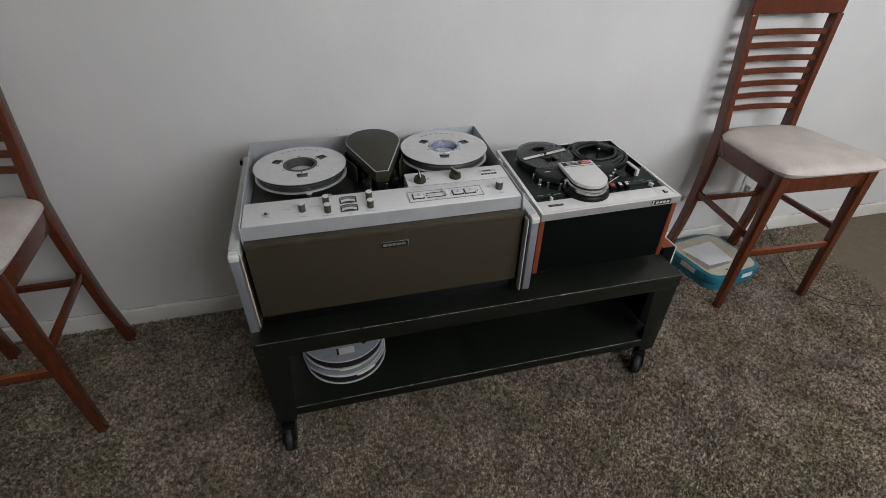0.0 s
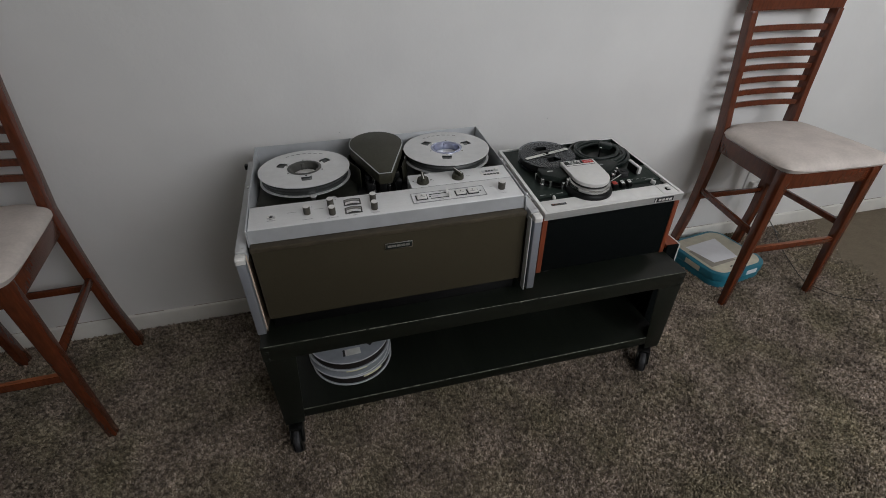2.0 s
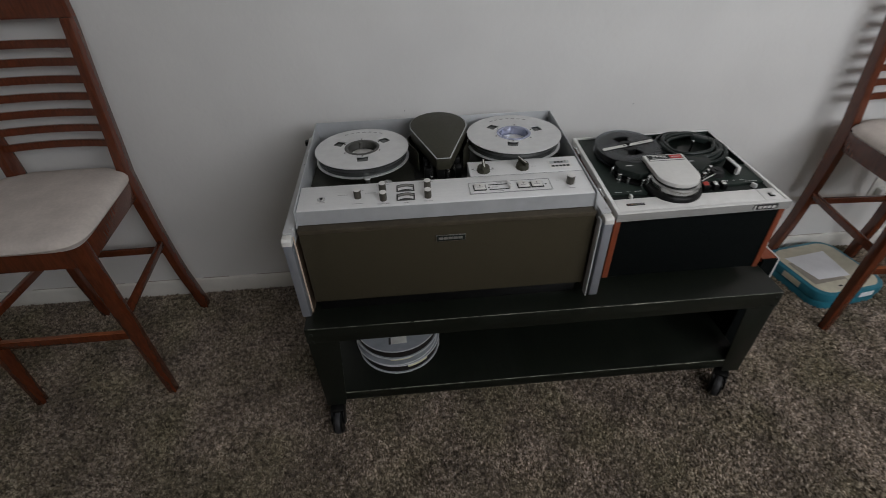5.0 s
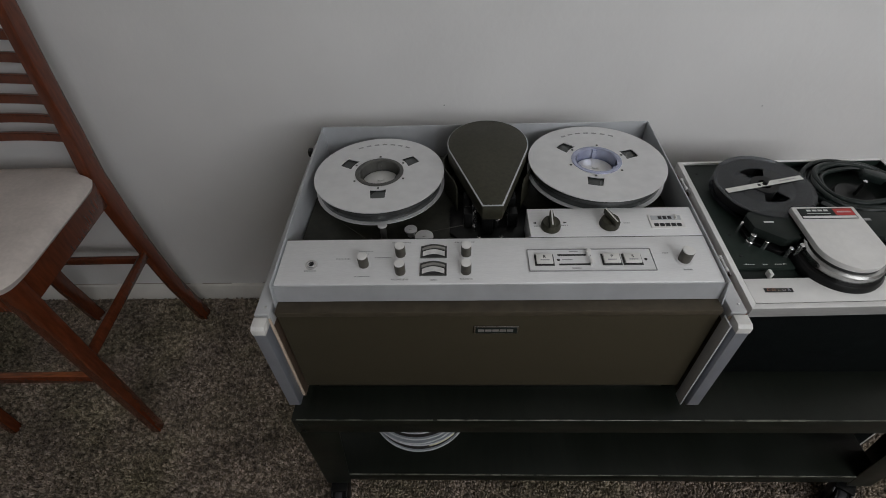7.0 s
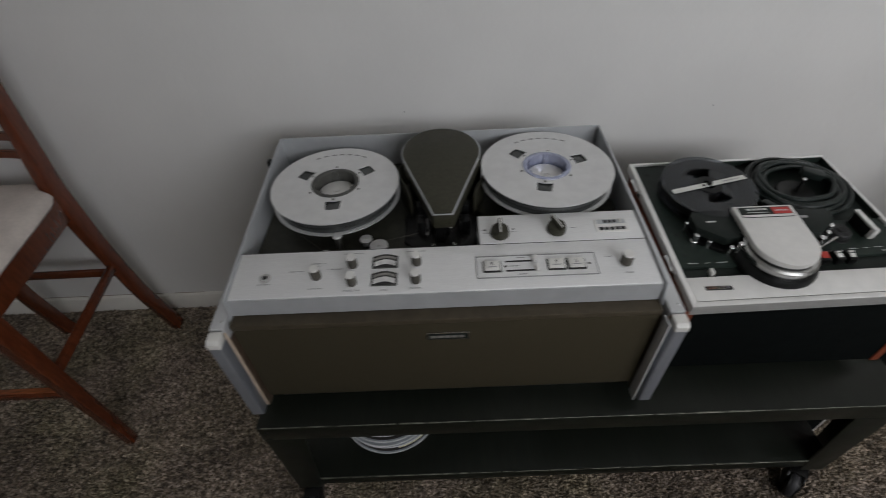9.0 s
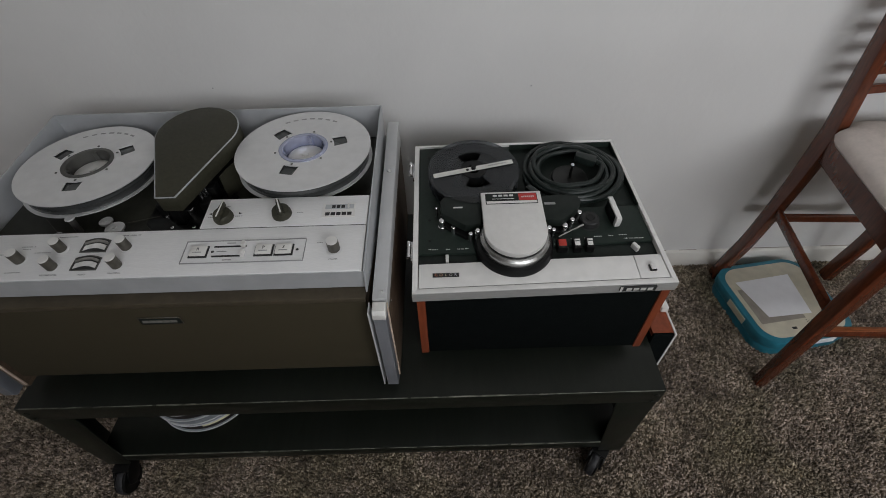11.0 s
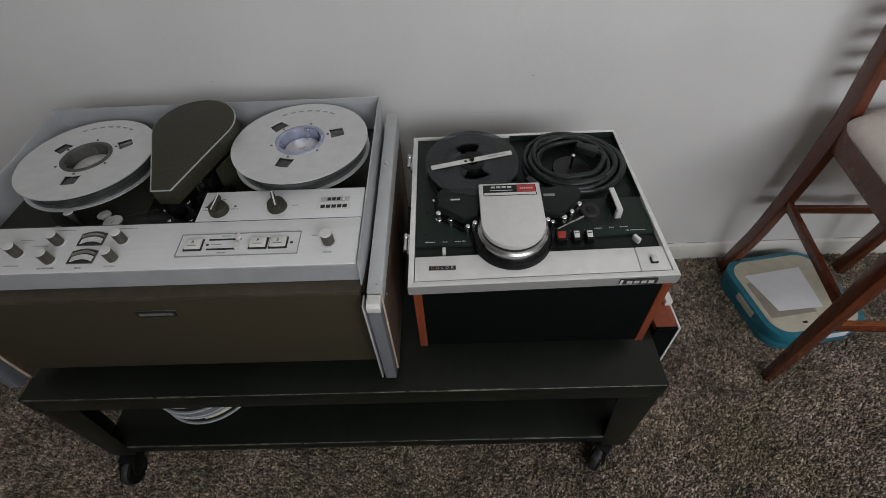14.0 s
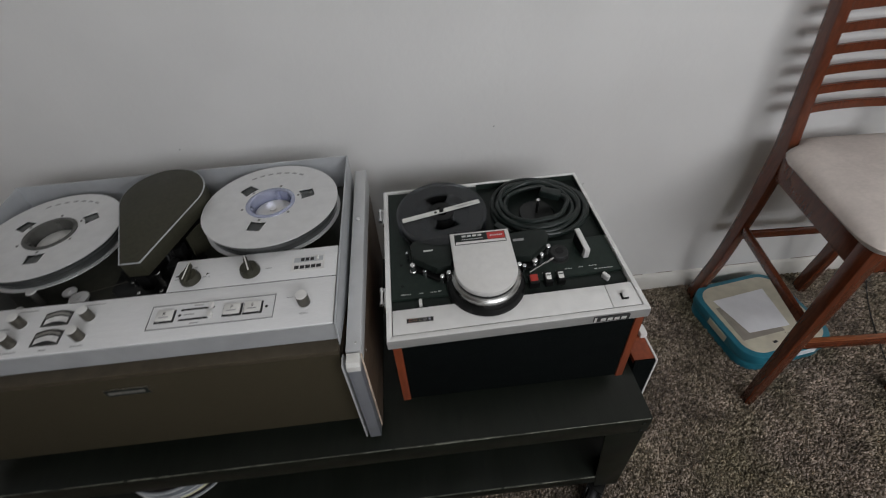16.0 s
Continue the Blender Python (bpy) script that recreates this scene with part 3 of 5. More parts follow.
# thin metal rim: back and two sloping sides
part("side_catch", box(-0.6365, -0.6275, CATCH_Y - 0.008, CATCH_Y + 0.008, 0.696, 0.711, 0.002), BLACK, amp, "small black side catch")
part("rim_back", box(AX0 - 0.001, AX1 + 0.001, -0.154, -0.1515, 0.60, 0.757, 0.0006), ALU, amp)
for x in (AX0 - 0.001, AX1 - 0.0015):
    part("rim_side", profile_x([(-0.592, 0.686), (-0.154, 0.60), (-0.154, 0.757), (-0.42, 0.741), (-0.583, 0.7285)], x, x + 0.0025, 0.0005), ALU, amp)
# outer rails and wooden sides
for x0, x1 in ((0.1025, 0.1265), (-0.6275, -0.6035)):
    rail = part("rail", profile_x([(-0.606, 0.655), (-0.140, 0.655), (-0.140, 0.709), (-0.606, 0.686)], x0, x1, 0.002), RAIL, amp)
    bm = disc(0.005, 0, 0.0025, (0, 0), 0.001, 16, None, Matrix.Translation(((x0 + x1) / 2, -0.304, 0.7008)) @ pose(0, 0, 0, 2.8, 0, 0))
    part("screw", bm, CHROME, rail)
    bm = disc(0.0022, 0, 0.0012, (0, 0), 0.0004, 12, None, Matrix.Translation(((x0 + x1) / 2 + 0.004, -0.592, 0.6867)) @ pose(0, 0, 0, 2.8, 0, 0))
    part("screw", bm, CHROME, rail)
    part("side_board", box(x0 + 0.001, x1 - 0.001, -0.603, -0.145, 0.430, 0.655, 0.002), WALNUT, amp)
    part("board_edge", box(x0 + 0.0002, x1 - 0.0002, -0.6065, -0.603, 0.440, 0.676, 0.0008), RAWWOOD, amp, "bare pale wood edge")
    px = (x0 + x1) / 2
    bm = profile_x([(-0.609, 0.444), (-0.627, 0.444), (-0.6315, 0.450), (-0.6315, 0.667), (-0.609, 0.667)], px - 0.0100, px + 0.0100, 0.0011)
    post = part("corner_post", bm, POST, amp, "grey metal corner post")
    bm = profile_x([(-0.6095, 0.6675), (-0.6322, 0.6675), (-0.6322, 0.679), (-0.6270, 0.6835), (-0.6095, 0.684)], px - 0.0106, px + 0.0106, 0.0005)
    part("post_cap", bm, WHITEPLASTIC, post, "worn white plastic end cap")
    part("screw", disc(0.0032, 0, 0.002, (0, 0), 0.0005, 12, None, Matrix.Translation((x1 - 0.0008, -0.575, 0.640)) @ pose(0, 0, 0, 0, 90, 0)), CHROME, amp)
part("edge_strip", box(0.0955, 0.0985, -0.626, -0.604, 0.441, 0.676, 0.0008), RAIL, amp, "pale metal edge strip beside corner post")
# front grille
part("grille", box(AX0 + 0.003, AX1 - 0.003, -0.602, -0.592, 0.468, 0.676, 0.0015), GRILLE, amp, "brown woven cloth grille")
part("grille_frame", box(AX0 + 0.002, AX1 - 0.002, -0.604, -0.576, 0.676, 0.6875, 0.0015), GRILLETRIM, amp)
plate = part("nameplate", box(-0.284, -0.213, -0.6045, -0.602, 0.632, 0.651, 0.0006), CHROME, amp, "small silver nameplate")
part("inset", box(-0.2815, -0.2155, -0.6052, -0.6044, 0.6345, 0.6485, 0), SDARK, plate)
bm = bmesh.new()
for k in range(5):
    box(-0.2775 + k * 0.0115, -0.2675 + k * 0.0115, -0.6058, -0.6050, 0.6385, 0.6450, 0, bm)
part("maker_mark", bm, MARK, plate)

# sloping control panel: low strip over the whole width, raised block on its far half
P0, P1, PZ0, PZ1 = -0.577, -0.486, 0.7245, 0.7325
bm = profile_x([(P0 - 0.005, 0.689), (P1, 0.689), (P1, PZ1), (P0 + 0.001, PZ0), (P0 - 0.001, PZ0 - 0.001)], AX0 + 0.004, AX1 - 0.004, 0.0008)
panel = part("control_panel", bm, PANEL, amp, "brushed light grey control panel")
part("fascia", profile_x([(P0 - 0.0052, 0.6885), (P0 - 0.003, 0.6885), (P0 - 0.0008, PZ0 - 0.0025), (P0 - 0.003, PZ0 - 0.0025)], AX0 + 0.002, AX1 - 0.002), ALU, amp)
part("panel_joint", box(AX0 + 0.005, AX1 - 0.005, P1, P1 + 0.0015, 0.69, PZ1 - 0.0005), INK, amp)
BX0 = -0.188
block = part("control_block", profile_x([(P1 + 0.0016, 0.686), (-0.417, 0.686), (-0.417, 0.7375), (P1 + 0.0016, 0.7330)], BX0, AX1 - 0.004, 0.001), PANEL, amp, "raised brushed panel block")
slope = math.atan2(PZ1 - PZ0, P1 - P0)


def on_panel(x, y, lift=0.0):
    """A frame lying on the control panel at x, y."""
    z = PZ0 + (y - P0) * (PZ1 - PZ0) / (P1 - P0) if y < P1 + 0.001 else 0.7330 + (y - P1) * 0.0045 / 0.069
    return Matrix.Translation((x, y, z + lift)) @ pose(0, 0, 0, math.degrees(slope), 0, 0)


def caption(x, y, w, parent, mat=GREYINK, h=0.0016):
    """A printed line too small to read, as short bars."""
    rng = random.Random(int((x + 3) * 9000 + (y + 3) * 777))
    bm = bmesh.new()
    m = on_panel(x, y)
    u = -w / 2
    while u < w / 2 - 0.001:
        d = rng.uniform(0.0012, 0.0026)
        box(u, min(u + d, w / 2), -h / 2, h / 2, 0.0001, 0.0004, 0, bm, 1, m)
        u += d + (0.0025 if rng.random() < 0.12 else 0.0008)
    return part("caption", bm, mat, parent)


def tall_knob(x, y, r=0.0078, h=0.023):
    bm = bmesh.new()
    n = 20
    one = []
    for i in range(n * 2):
        rr = r * (1.0 if i % 2 else 0.965)
        a = math.pi * i / n
        one.append((rr * math.cos(a), rr * math.sin(a)))
    prism(one, 0.001, h - 0.002, 0, bm, on_panel(x, y))
    k = part("knob", bm, KNOB, amp, "ribbed bronze knob with silver cap")
    part("knob_cap", disc(r * 0.97, h - 0.002, h, (0, 0), 0.0006, 28, None, on_panel(x, y)), SILVER, k)
    bm = disc(r * 1.35, 0.0001, 0.0011, (0, 0), 0.0004, 28, None, on_panel(x, y))
    part("knob_collar", bm, PANEL, k)


for x, y in ((-0.457, -0.541), (-0.400, -0.520), (-0.398, -0.556), (-0.295, -0.520), (-0.296, -0.556), (0.043, -0.536)):
    tall_knob(x, y, 0.0095 if x > 0 else 0.0082)
for x, y, w in ((-0.457, -0.513, 0.022), (-0.457, -0.518, 0.014), (-0.428, -0.526, 0.026), (-0.492, -0.528, 0.024), (-0.457, -0.564, 0.024),
                (-0.400, -0.4945, 0.032), (-0.541, -0.552, 0.019), (-0.297, -0.4945, 0.032),
                (0.018, -0.522, 0.009), (-0.175, -0.460, 0.011), (-0.128, -0.459, 0.013), (-0.025, -0.455, 0.011), (-0.151, -0.436, 0.010)):
    caption(x, y, w, panel)
lettering("caption_letters", "RECORD LEVEL", 0.0040, on_panel(-0.398, -0.5705, 0.0002), GREYINK, panel)
lettering("caption_letters", "VIDEO", 0.0040, on_panel(-0.346, -0.5715, 0.0002), GREYINK, panel)
lettering("caption_letters", "TRACKING", 0.0040, on_panel(-0.296, -0.5705, 0.0002), GREYINK, panel)
lettering("caption_letters", "POWER", 0.0040, on_panel(0.043, -0.556, 0.0002), GREYINK, panel)
# level meters
for y in (-0.516, -0.5515):
    m = on_panel(-0.347, y)
    bm = box(-0.021, 0.021, -0.0125, -0.011, 0, 0.002, 0.0004, None, 1, m)
    box(-0.021, -0.0195, -0.011, 0.012, 0, 0.002, 0.0004, bm, 1, m)
    box(0.0195, 0.021, -0.011, 0.012, 0, 0.002, 0.0004, bm, 1, m)
    arc = [(-0.0195 + 0.039 * k / 12, 0.0105 + 0.004 * math.sin(math.pi * k / 12)) for k in range(13)]
    prism(arc + [(0.021, 0.0105), (0.021, 0.012)] + [(0.0195 - 0.039 * k / 12, 0.012 + 0.0045 * math.sin(math.pi * k / 12)) for k in range(13)], 0, 0.002, 0, bm, m)
    meter = part("level_meter", bm, HUBGREY, amp, "small level meter with curved scale")
    part("meter_well", prism([(-0.0195, -0.011), (0.0195, -0.011), (0.0195, 0.0105)] + [(0.0195 - 0.039 * k / 12, 0.0108 + 0.0035 * math.sin(math.pi * k / 12)) for k in range(1, 12)] + [(-0.0195, 0.0105)], 0.0001, 0.0006, 0, None, m), INK, meter)
    band = [(-0.0175 + 0.035 * k / 12, -0.0085 + 0.005 * math.sin(math.pi * k / 12)) for k in range(13)]
    band2 = [(x, yy + 0.0095) for x, yy in reversed(band)]
    part("meter_scale", prism(band + band2, 0.0006, 0.0013, 0, None, m), METERGLASS, meter)
    arch = [(-0.0185 + 0.037 * k / 12, 0.0030 + 0.0052 * math.sin(math.pi * k / 12)) for k in range(13)]
    part("meter_hood", prism(arch + [(x, yy + 0.0046) for x, yy in reversed(arch)], 0.0006, 0.0030, 0.0003, None, m), MARK, meter, "grey arched meter hood")
# headphone jack
m = on_panel(-0.541, -0.540)
jack = part("jack_socket", lathe([(0.0042, 0), (0.0042, 0.003), (0.0062, 0.0034), (0.0068, 0.0018), (0.0092, 0.0016), (0.0096, 0.0002)], (0, 0, 0), 24, None, m), CHROME, amp, "round chrome jack socket")
part("jack_hole", disc(0.0038, 0.0001, 0.0008, (0, 0), 0.0001, 18, None, m), INK, jack)
# push-button plate
m = on_panel(-0.101, -0.5335)
bplate = part("button_plate", box(-0.096, 0.096, -0.023, 0.0195, 0.0002, 0.0014, 0.0004, None, 1, m), PANEL, amp, "brushed aluminium button plate")
for x0, x1, y0, y1 in ((-0.097, 0.097, -0.024, -0.0232), (-0.097, 0.097, 0.0197, 0.0205), (-0.097, -0.0962, -0.0232, 0.0197), (0.0962, 0.097, -0.0232, 0.0197)):
    part("plate_border", box(x0, x1, y0, y1, 0.0002, 0.0022, 0, None, 1, m), GREYINK, bplate)
for x, word in ((-0.071, "R"), (0.033, "P"), (0.065, "S")):
    mm = on_panel(-0.102 + x, -0.5355)
    surround = part("button_surround", box(-0.0150, 0.0150, -0.0115, 0.0115, 0.0012, 0.0026, 0.0004, None, 1, mm), INK, bplate)
    key = part("button", box(-0.0128, 0.0128, -0.0090, 0.0098, 0.0026, 0.0066, 0.0012, None, 2, mm), WHITEPLASTIC, amp, "square white push button")
    lettering("button_letter", word, 0.008, mm @ Matrix.Translation((0, 0.0025, 0.0068)), INK, key)
    bm = box(-0.007, 0.007, -0.0045, -0.0028, 0.0066, 0.0069, 0, None, 1, mm)
    part("caption", bm, GREYINK, key)
for y in (-0.5255, -0.5445):
    part("slider_slot", box(-0.026, 0.026, -0.0016, 0.0016, 0.0013, 0.0018, 0, None, 1, on_panel(-0.125, y)), INK, bplate)
for x, y, a in ((-0.103, -0.524, -8), (-0.101, -0.5425, 6)):
    part("slider_tab", prism([(-0.003, -0.005), (0.003, -0.005), (0.0034, 0.004), (0, 0.006), (-0.0034, 0.004)], 0.0018, 0.009, 0.0006, None, on_panel(x, y) @ pose(0, 0, 0, 0, 0, a)), SILVER, amp)
for x in (-0.151, -0.016):
    part("indicator", disc(0.0024, 0.0014, 0.0024, (0, 0), 0.0004, 14, None, on_panel(x, -0.5355)), INK, bplate)
for x, y, w in ((-0.125, -0.5185, 0.014), (-0.137, -0.535, 0.016), (-0.125, -0.552, 0.014)):
    bm = bmesh.new()
    box(-w / 2, w / 2, -0.0008, 0.0008, 0.0014, 0.0017, 0, bm, 1, on_panel(x, y))
    part("caption", bm, GREYINK, bplate)
# two selector knobs on the block
for x, y, a in ((-0.153, -0.462, -4), (-0.055, -0.458, 22)):
    m = on_panel(x, y)
    k = part("selector_knob", lathe([(0, 0.0005), (0.0165, 0.0005), (0.0165, 0.004), (0.0145, 0.012), (0.0138, 0.013), (0, 0.013)], (0, 0, 0), 36, None, m), HOOD, amp, "dark olive selector knob with silver pointer bar")
    part("grip", prism([(-0.0042, -0.0185), (0.0042, -0.0185), (0.0046, 0.0), (0.0026, 0.0185), (-0.0026, 0.0185), (-0.0046, 0)], 0.0125, 0.021, 0.001, None, m @ pose(0, 0, 0, 0, 0, a)), HOOD, k)
    part("pointer", box(-0.0012, 0.0012, -0.016, 0.019, 0.021, 0.0222, 0.0004, None, 1, m @ pose(0, 0, 0, 0, 0, a)), WHITEPLASTIC, k, "white pointer line")
for x, s in ((-0.178, -1), (-0.128, 1)):
    part("arrow_mark", prism([(s * 0.0035, 0), (-s * 0.002, 0.0022), (-s * 0.002, -0.0022)], 0.0001, 0.0004, 0, None, on_panel(x, -0.4525)), INK, block)
# counter and maker's plate
m = on_panel(0.041, -0.453)
badge = part("counter_plate", box(-0.028, 0.028, -0.016, 0.016, 0.0002, 0.0012, 0.0004, None, 1, m), SILVER, amp, "silver plate with tape counter window")
part("counter_frame", box(-0.024, 0.025, 0.0028, 0.0135, 0.0012, 0.0016, 0.0003, None, 1, m), ALU, badge)
for k in range(3):
    part("counter_wheel", box(-0.0125 + k * 0.008, -0.0065 + k * 0.008, 0.0045, 0.0115, 0.0016, 0.0022, 0.0003, None, 1, m), INK, badge)
part("counter_reset", box(0.0145, 0.0175, 0.0045, 0.0115, 0.0016, 0.006, 0.0005, None, 1, m), WHITEPLASTIC, badge)
bm = bmesh.new()
for k in range(5):
    box(-0.0225 + k * 0.0093, -0.0150 + k * 0.0093, -0.0115, -0.0045, 0.0012, 0.0016, 0, bm, 1, m)
part("maker_mark", bm, INK, badge)

# head drum hood, shaped like a drop
HX, HY, HR = -0.249, -0.262, 0.077
tip = [(HX - 0.017, -0.440), (HX + 0.017, -0.440)]


def drop(r, grow=0.0):
    pts = []
    for k in range(33):
        a = radians(-17 + 214 * k / 32)
        pts.append((HX + (r + grow) * math.cos(a), HY + (r + grow) * math.sin(a)))
    return [(tip[0][0] - grow, tip[0][1] - grow), (tip[1][0] + grow, tip[1][1] - grow)] + pts


hood_tilt = Matrix.Translation((HX, HY, 0.778)) @ pose(0, 0, 0, 4.2, 0, 0) @ Matrix.Translation((-HX, -HY, 0))
hood = part("head_hood", prism(drop(HR), -0.034, -0.0012, 0.0012, None, hood_tilt), HOOD, amp, "dark olive teardrop-shaped head cover")
part("hood_edge", prism(drop(HR, 0.0008), -0.0024, -0.0010, 0.0003, None, hood_tilt), ALU, hood, "bright metal edge line")
part("hood_top", prism(drop(HR, -0.0014), -0.0011, 0.0004, 0.0004, None, hood_tilt), HOOD, hood)
part("head_drum", lathe([(0, 0.684), (0.066, 0.684), (0.066, 0.738), (0, 0.738)], (HX, HY, 0), 56), BLACK, amp, "black head drum")
for s in (-1, 1):
    bm = bmesh.new()
    g = smooth_path([(HX + s * 0.045, -0.215, 0), (HX + s * 0.082, -0.250, 0), (HX + s * 0.084, -0.29, 0), (HX + s * 0.066, -0.335, 0), (HX + s * 0.060, -0.36, 0)], 6)
    inner, outer = [], []
    for i, p in enumerate(g):
        d = (g[min(i + 1, len(g) - 1)] - g[max(i - 1, 0)]).normalized()
        inner.append((p.x - d.y * 0.0012, p.y + d.x * 0.0012))
        outer.append((p.x + d.y * 0.0012, p.y - d.x * 0.0012))
    prism(inner + outer[::-1], 0.686, 0.742, 0, bm)
    part("tape_guide", bm, HOOD, amp, "curved olive guide plate")
bm = box(HX - 0.016, HX + 0.003, -0.430, -0.33, 0.684, 0.735, 0.002)
part("head_block", bm, BLACK, amp)
part("head_base", prism([(HX - 0.052, -0.446), (HX + 0.052, -0.446), (HX + 0.074, -0.424), (HX + 0.074, -0.352), (HX + 0.055, -0.334), (HX - 0.055, -0.334), (HX - 0.074, -0.352), (HX - 0.074, -0.424)], 0.6842, 0.6905, 0.001), BLACK, amp, "black angular head base plate")
for sx in (-1, 1):
    for y, h in ((-0.400, 0.722), (-0.362, 0.728)):
        head = part("head_can", box(HX + sx * 0.040 - 0.008, HX + sx * 0.040 + 0.008, y - 0.011, y + 0.011, 0.690, h, 0.002), BLACK, amp, "black magnetic head housing")
        part("head_face", box(HX + sx * 0.0305 - 0.0012, HX + sx * 0.0305 + 0.0012, y - 0.008, y + 0.008, 0.694, h - 0.004, 0.0005), CHROME, head, "bright head face")
part("head_shield", box(HX + 0.028, HX + 0.0295, -0.372, -0.335, 0.684, 0.728, 0.0004), CHROME, amp, "thin bright head shield")
for x, y, r, z1, mat in ((-0.441, -0.433, 0.0055, 0.716, HUBGREY), (-0.288, -0.385, 0.009, 0.716, CHROME), (HX - 0.026, -0.395, 0.006, 0.74, CHROME), (HX + 0.016, -0.366, 0.0095, 0.722, CHROME), (HX + 0.011, -0.412, 0.0065, 0.714, CHROME),
                         (HX - 0.03, -0.42, 0.0035, 0.705, CHROME), (HX + 0.018, -0.436, 0.0035, 0.692, CHROME), (HX - 0.021, -0.436, 0.0035, 0.692, CHROME)):
    post = part("guide_post", disc(r, 0.684, z1, (x, y), 0.0008, 20), mat, amp)
    if r == 0.0055:
        part("post_cap", disc(0.0085, z1, z1 + 0.003, (x, y), 0.001, 20), REELMETAL, post)
for x, y, r in ((-0.393, -0.422, 0.0115), (-0.368, -0.441, 0.0165), (-0.463, -0.456, 0.009)):
    part("guide_roller", lathe([(0, 0.70), (0.003, 0.7005), (0.0035, 0.699), (r, 0.6985), (r, 0.6955), (r * 0.6, 0.694), (r * 0.6, 0.684)], (x, y, 0), 28), REELMETAL, amp)
part("tape_strand", tube([(-0.365, -0.428, 0.695), (-0.285, -0.405, 0.695)], 0.0005, 6), KNOB, amp)
part("tape_strand", tube([(-0.52, -0.40, 0.695), (-0.462, -0.452, 0.695)], 0.0005, 6), KNOB, amp)
for c in (REEL_R, REEL_L):
    zt = 0.741 if c is REEL_R else 0.728
    part("spindle", lathe([(0, zt), (0.006, zt), (0.0065, zt - 0.002), (0.030, zt - 0.003), (0.0345, zt - 0.005), (0.0365, zt - 0.010), (0.0365, 0.684)], (*c, 0), 40), SILVER, amp, "satin silver reel spindle")

video_reel(REEL_R, 0.755, 0.1275, HUBVIOLET, "silver metal tape reel with violet hub on recorder", -13, "violet plastic hub")
video_reel(REEL_L, 0.743, 0.1245, HUBGREY, "silver metal tape reel with grey hub on recorder", 4, "dark grey hub")

# ---- the smaller recorder ----
SX, SY, SZ, SW, SD = 0.168, -0.568, 0.653, 0.447, 0.368
STILT = math.degrees(math.atan2(0.031, 0.365))
SM = Matrix.Translation((SX, SY, SZ)) @ pose(0, 0, 0, STILT, 0, 0)
vtr = thing("compact_recorder", (SX + SW / 2, SY + SD / 2, CTOP), "compact half-inch reel recorder, silver frame, orange wood sides, on cart", "video recorder")


def sbox(name, x0, x1, y0, y1, z0, z1, bevel, mat, parent=vtr, label=""):
    return part(name, box(x0, x1, y0, y1, z0, z1, bevel, None, 2, SM), mat, parent, label)


def sdisc(name, r, z0, z1, c, mat, parent=vtr, label="", bevel=0.001, n=32):
    return part(name, disc(r, z0, z1, c, bevel, n, None, SM), mat, parent, label)


# box with orange boards and black front
part("body", profile_x([(SY + 0.018, 0.436), (SY + SD - 0.006, 0.436), (SY + SD - 0.006, SZ + 0.0), (SY + 0.018, SZ - 0.030)], SX + 0.016, SX + 0.400, 0.001), SFRONT, vtr, "black cloth-covered body")
part("front_panel", box(SX + 0.0142, SX + SW - 0.0222, SY + 0.012, SY + 0.018, 0.438, SZ - 0.018, 0.001), SFRONT, vtr, "plain black front panel")
for x, lean in ((SX - 0.001, 0.0), (SX + SW - 0.0215, 0.063)):
    shear = Matrix(((1, -lean, 0, lean * SY), (0, 1, 0, 0), (0, 0, 1, 0), (0, 0, 0, 1)))
    bm = profile_x([(SY + 0.010, 0.436), (SY + SD - 0.008, 0.436), (SY + SD - 0.008, SZ + 0.012), (SY + 0.010, SZ - 0.018)], x, x + 0.015, 0.001)
    bmesh.ops.transform(bm, matrix=shear, verts=bm.verts)
    part("side_board", bm, ORANGE, vtr, "orange-stained wooden side board")
for x in (SX + 0.05, SX + SW - 0.05):
    for y in (SY + 0.05, SY + SD - 0.05):
        part("foot", disc(0.014, CTOP, 0.437, (x, y), 0.002, 18), RUBBER, vtr)
# silver frame
def sprism(name, pts, z0, z1, bevel, mat, parent=vtr, label=""):
    return part(name, prism(pts, z0, z1, bevel, None, SM), mat, parent, label)


sprism("frame_front", [(-0.0058, -0.0045), (0.4415, 0.004), (0.4325, 0.0130), (0.0036, 0.0045)], -0.019, 0.0, 0.0005, SWHITE)
part("frame_lip", prism([(-0.0062, -0.0056), (0.4420, 0.0029), (0.4415, 0.0038), (-0.0058, -0.0047)], -0.0235, -0.0016, 0, None, SM), LIP, vtr, "brushed grey front lip")
sprism("frame_side", [(-0.0058, -0.0045), (0.0036, 0.0045), (0.0036, 0.3655), (-0.0058, 0.3705)], -0.019, 0.0, 0.0005, SWHITE)
sprism("frame_side", [(0.4415, 0.004), (0.4185, 0.3735), (0.4135, 0.3675), (0.4325, 0.0130)], -0.019, 0.0, 0.0005, SWHITE)
sprism("frame_back", [(-0.0058, 0.3705), (0.0036, 0.3655), (0.4135, 0.3675), (0.4185, 0.3735)], -0.019, 0.0, 0.0005, SWHITE)
sprism("frame_line", [(0.0036, 0.0046), (0.4322, 0.0131), (0.4320, 0.0148), (0.0036, 0.0062)], -0.012, -0.0022, 0, INK)
sprism("front_plate", [(0.0050, 0.0063), (0.3802, 0.0139), (0.3802, 0.0625), (0.0050, 0.0560)], -0.012, -0.0012, 0.0008, SWHITE, vtr, "light enamel front plate")
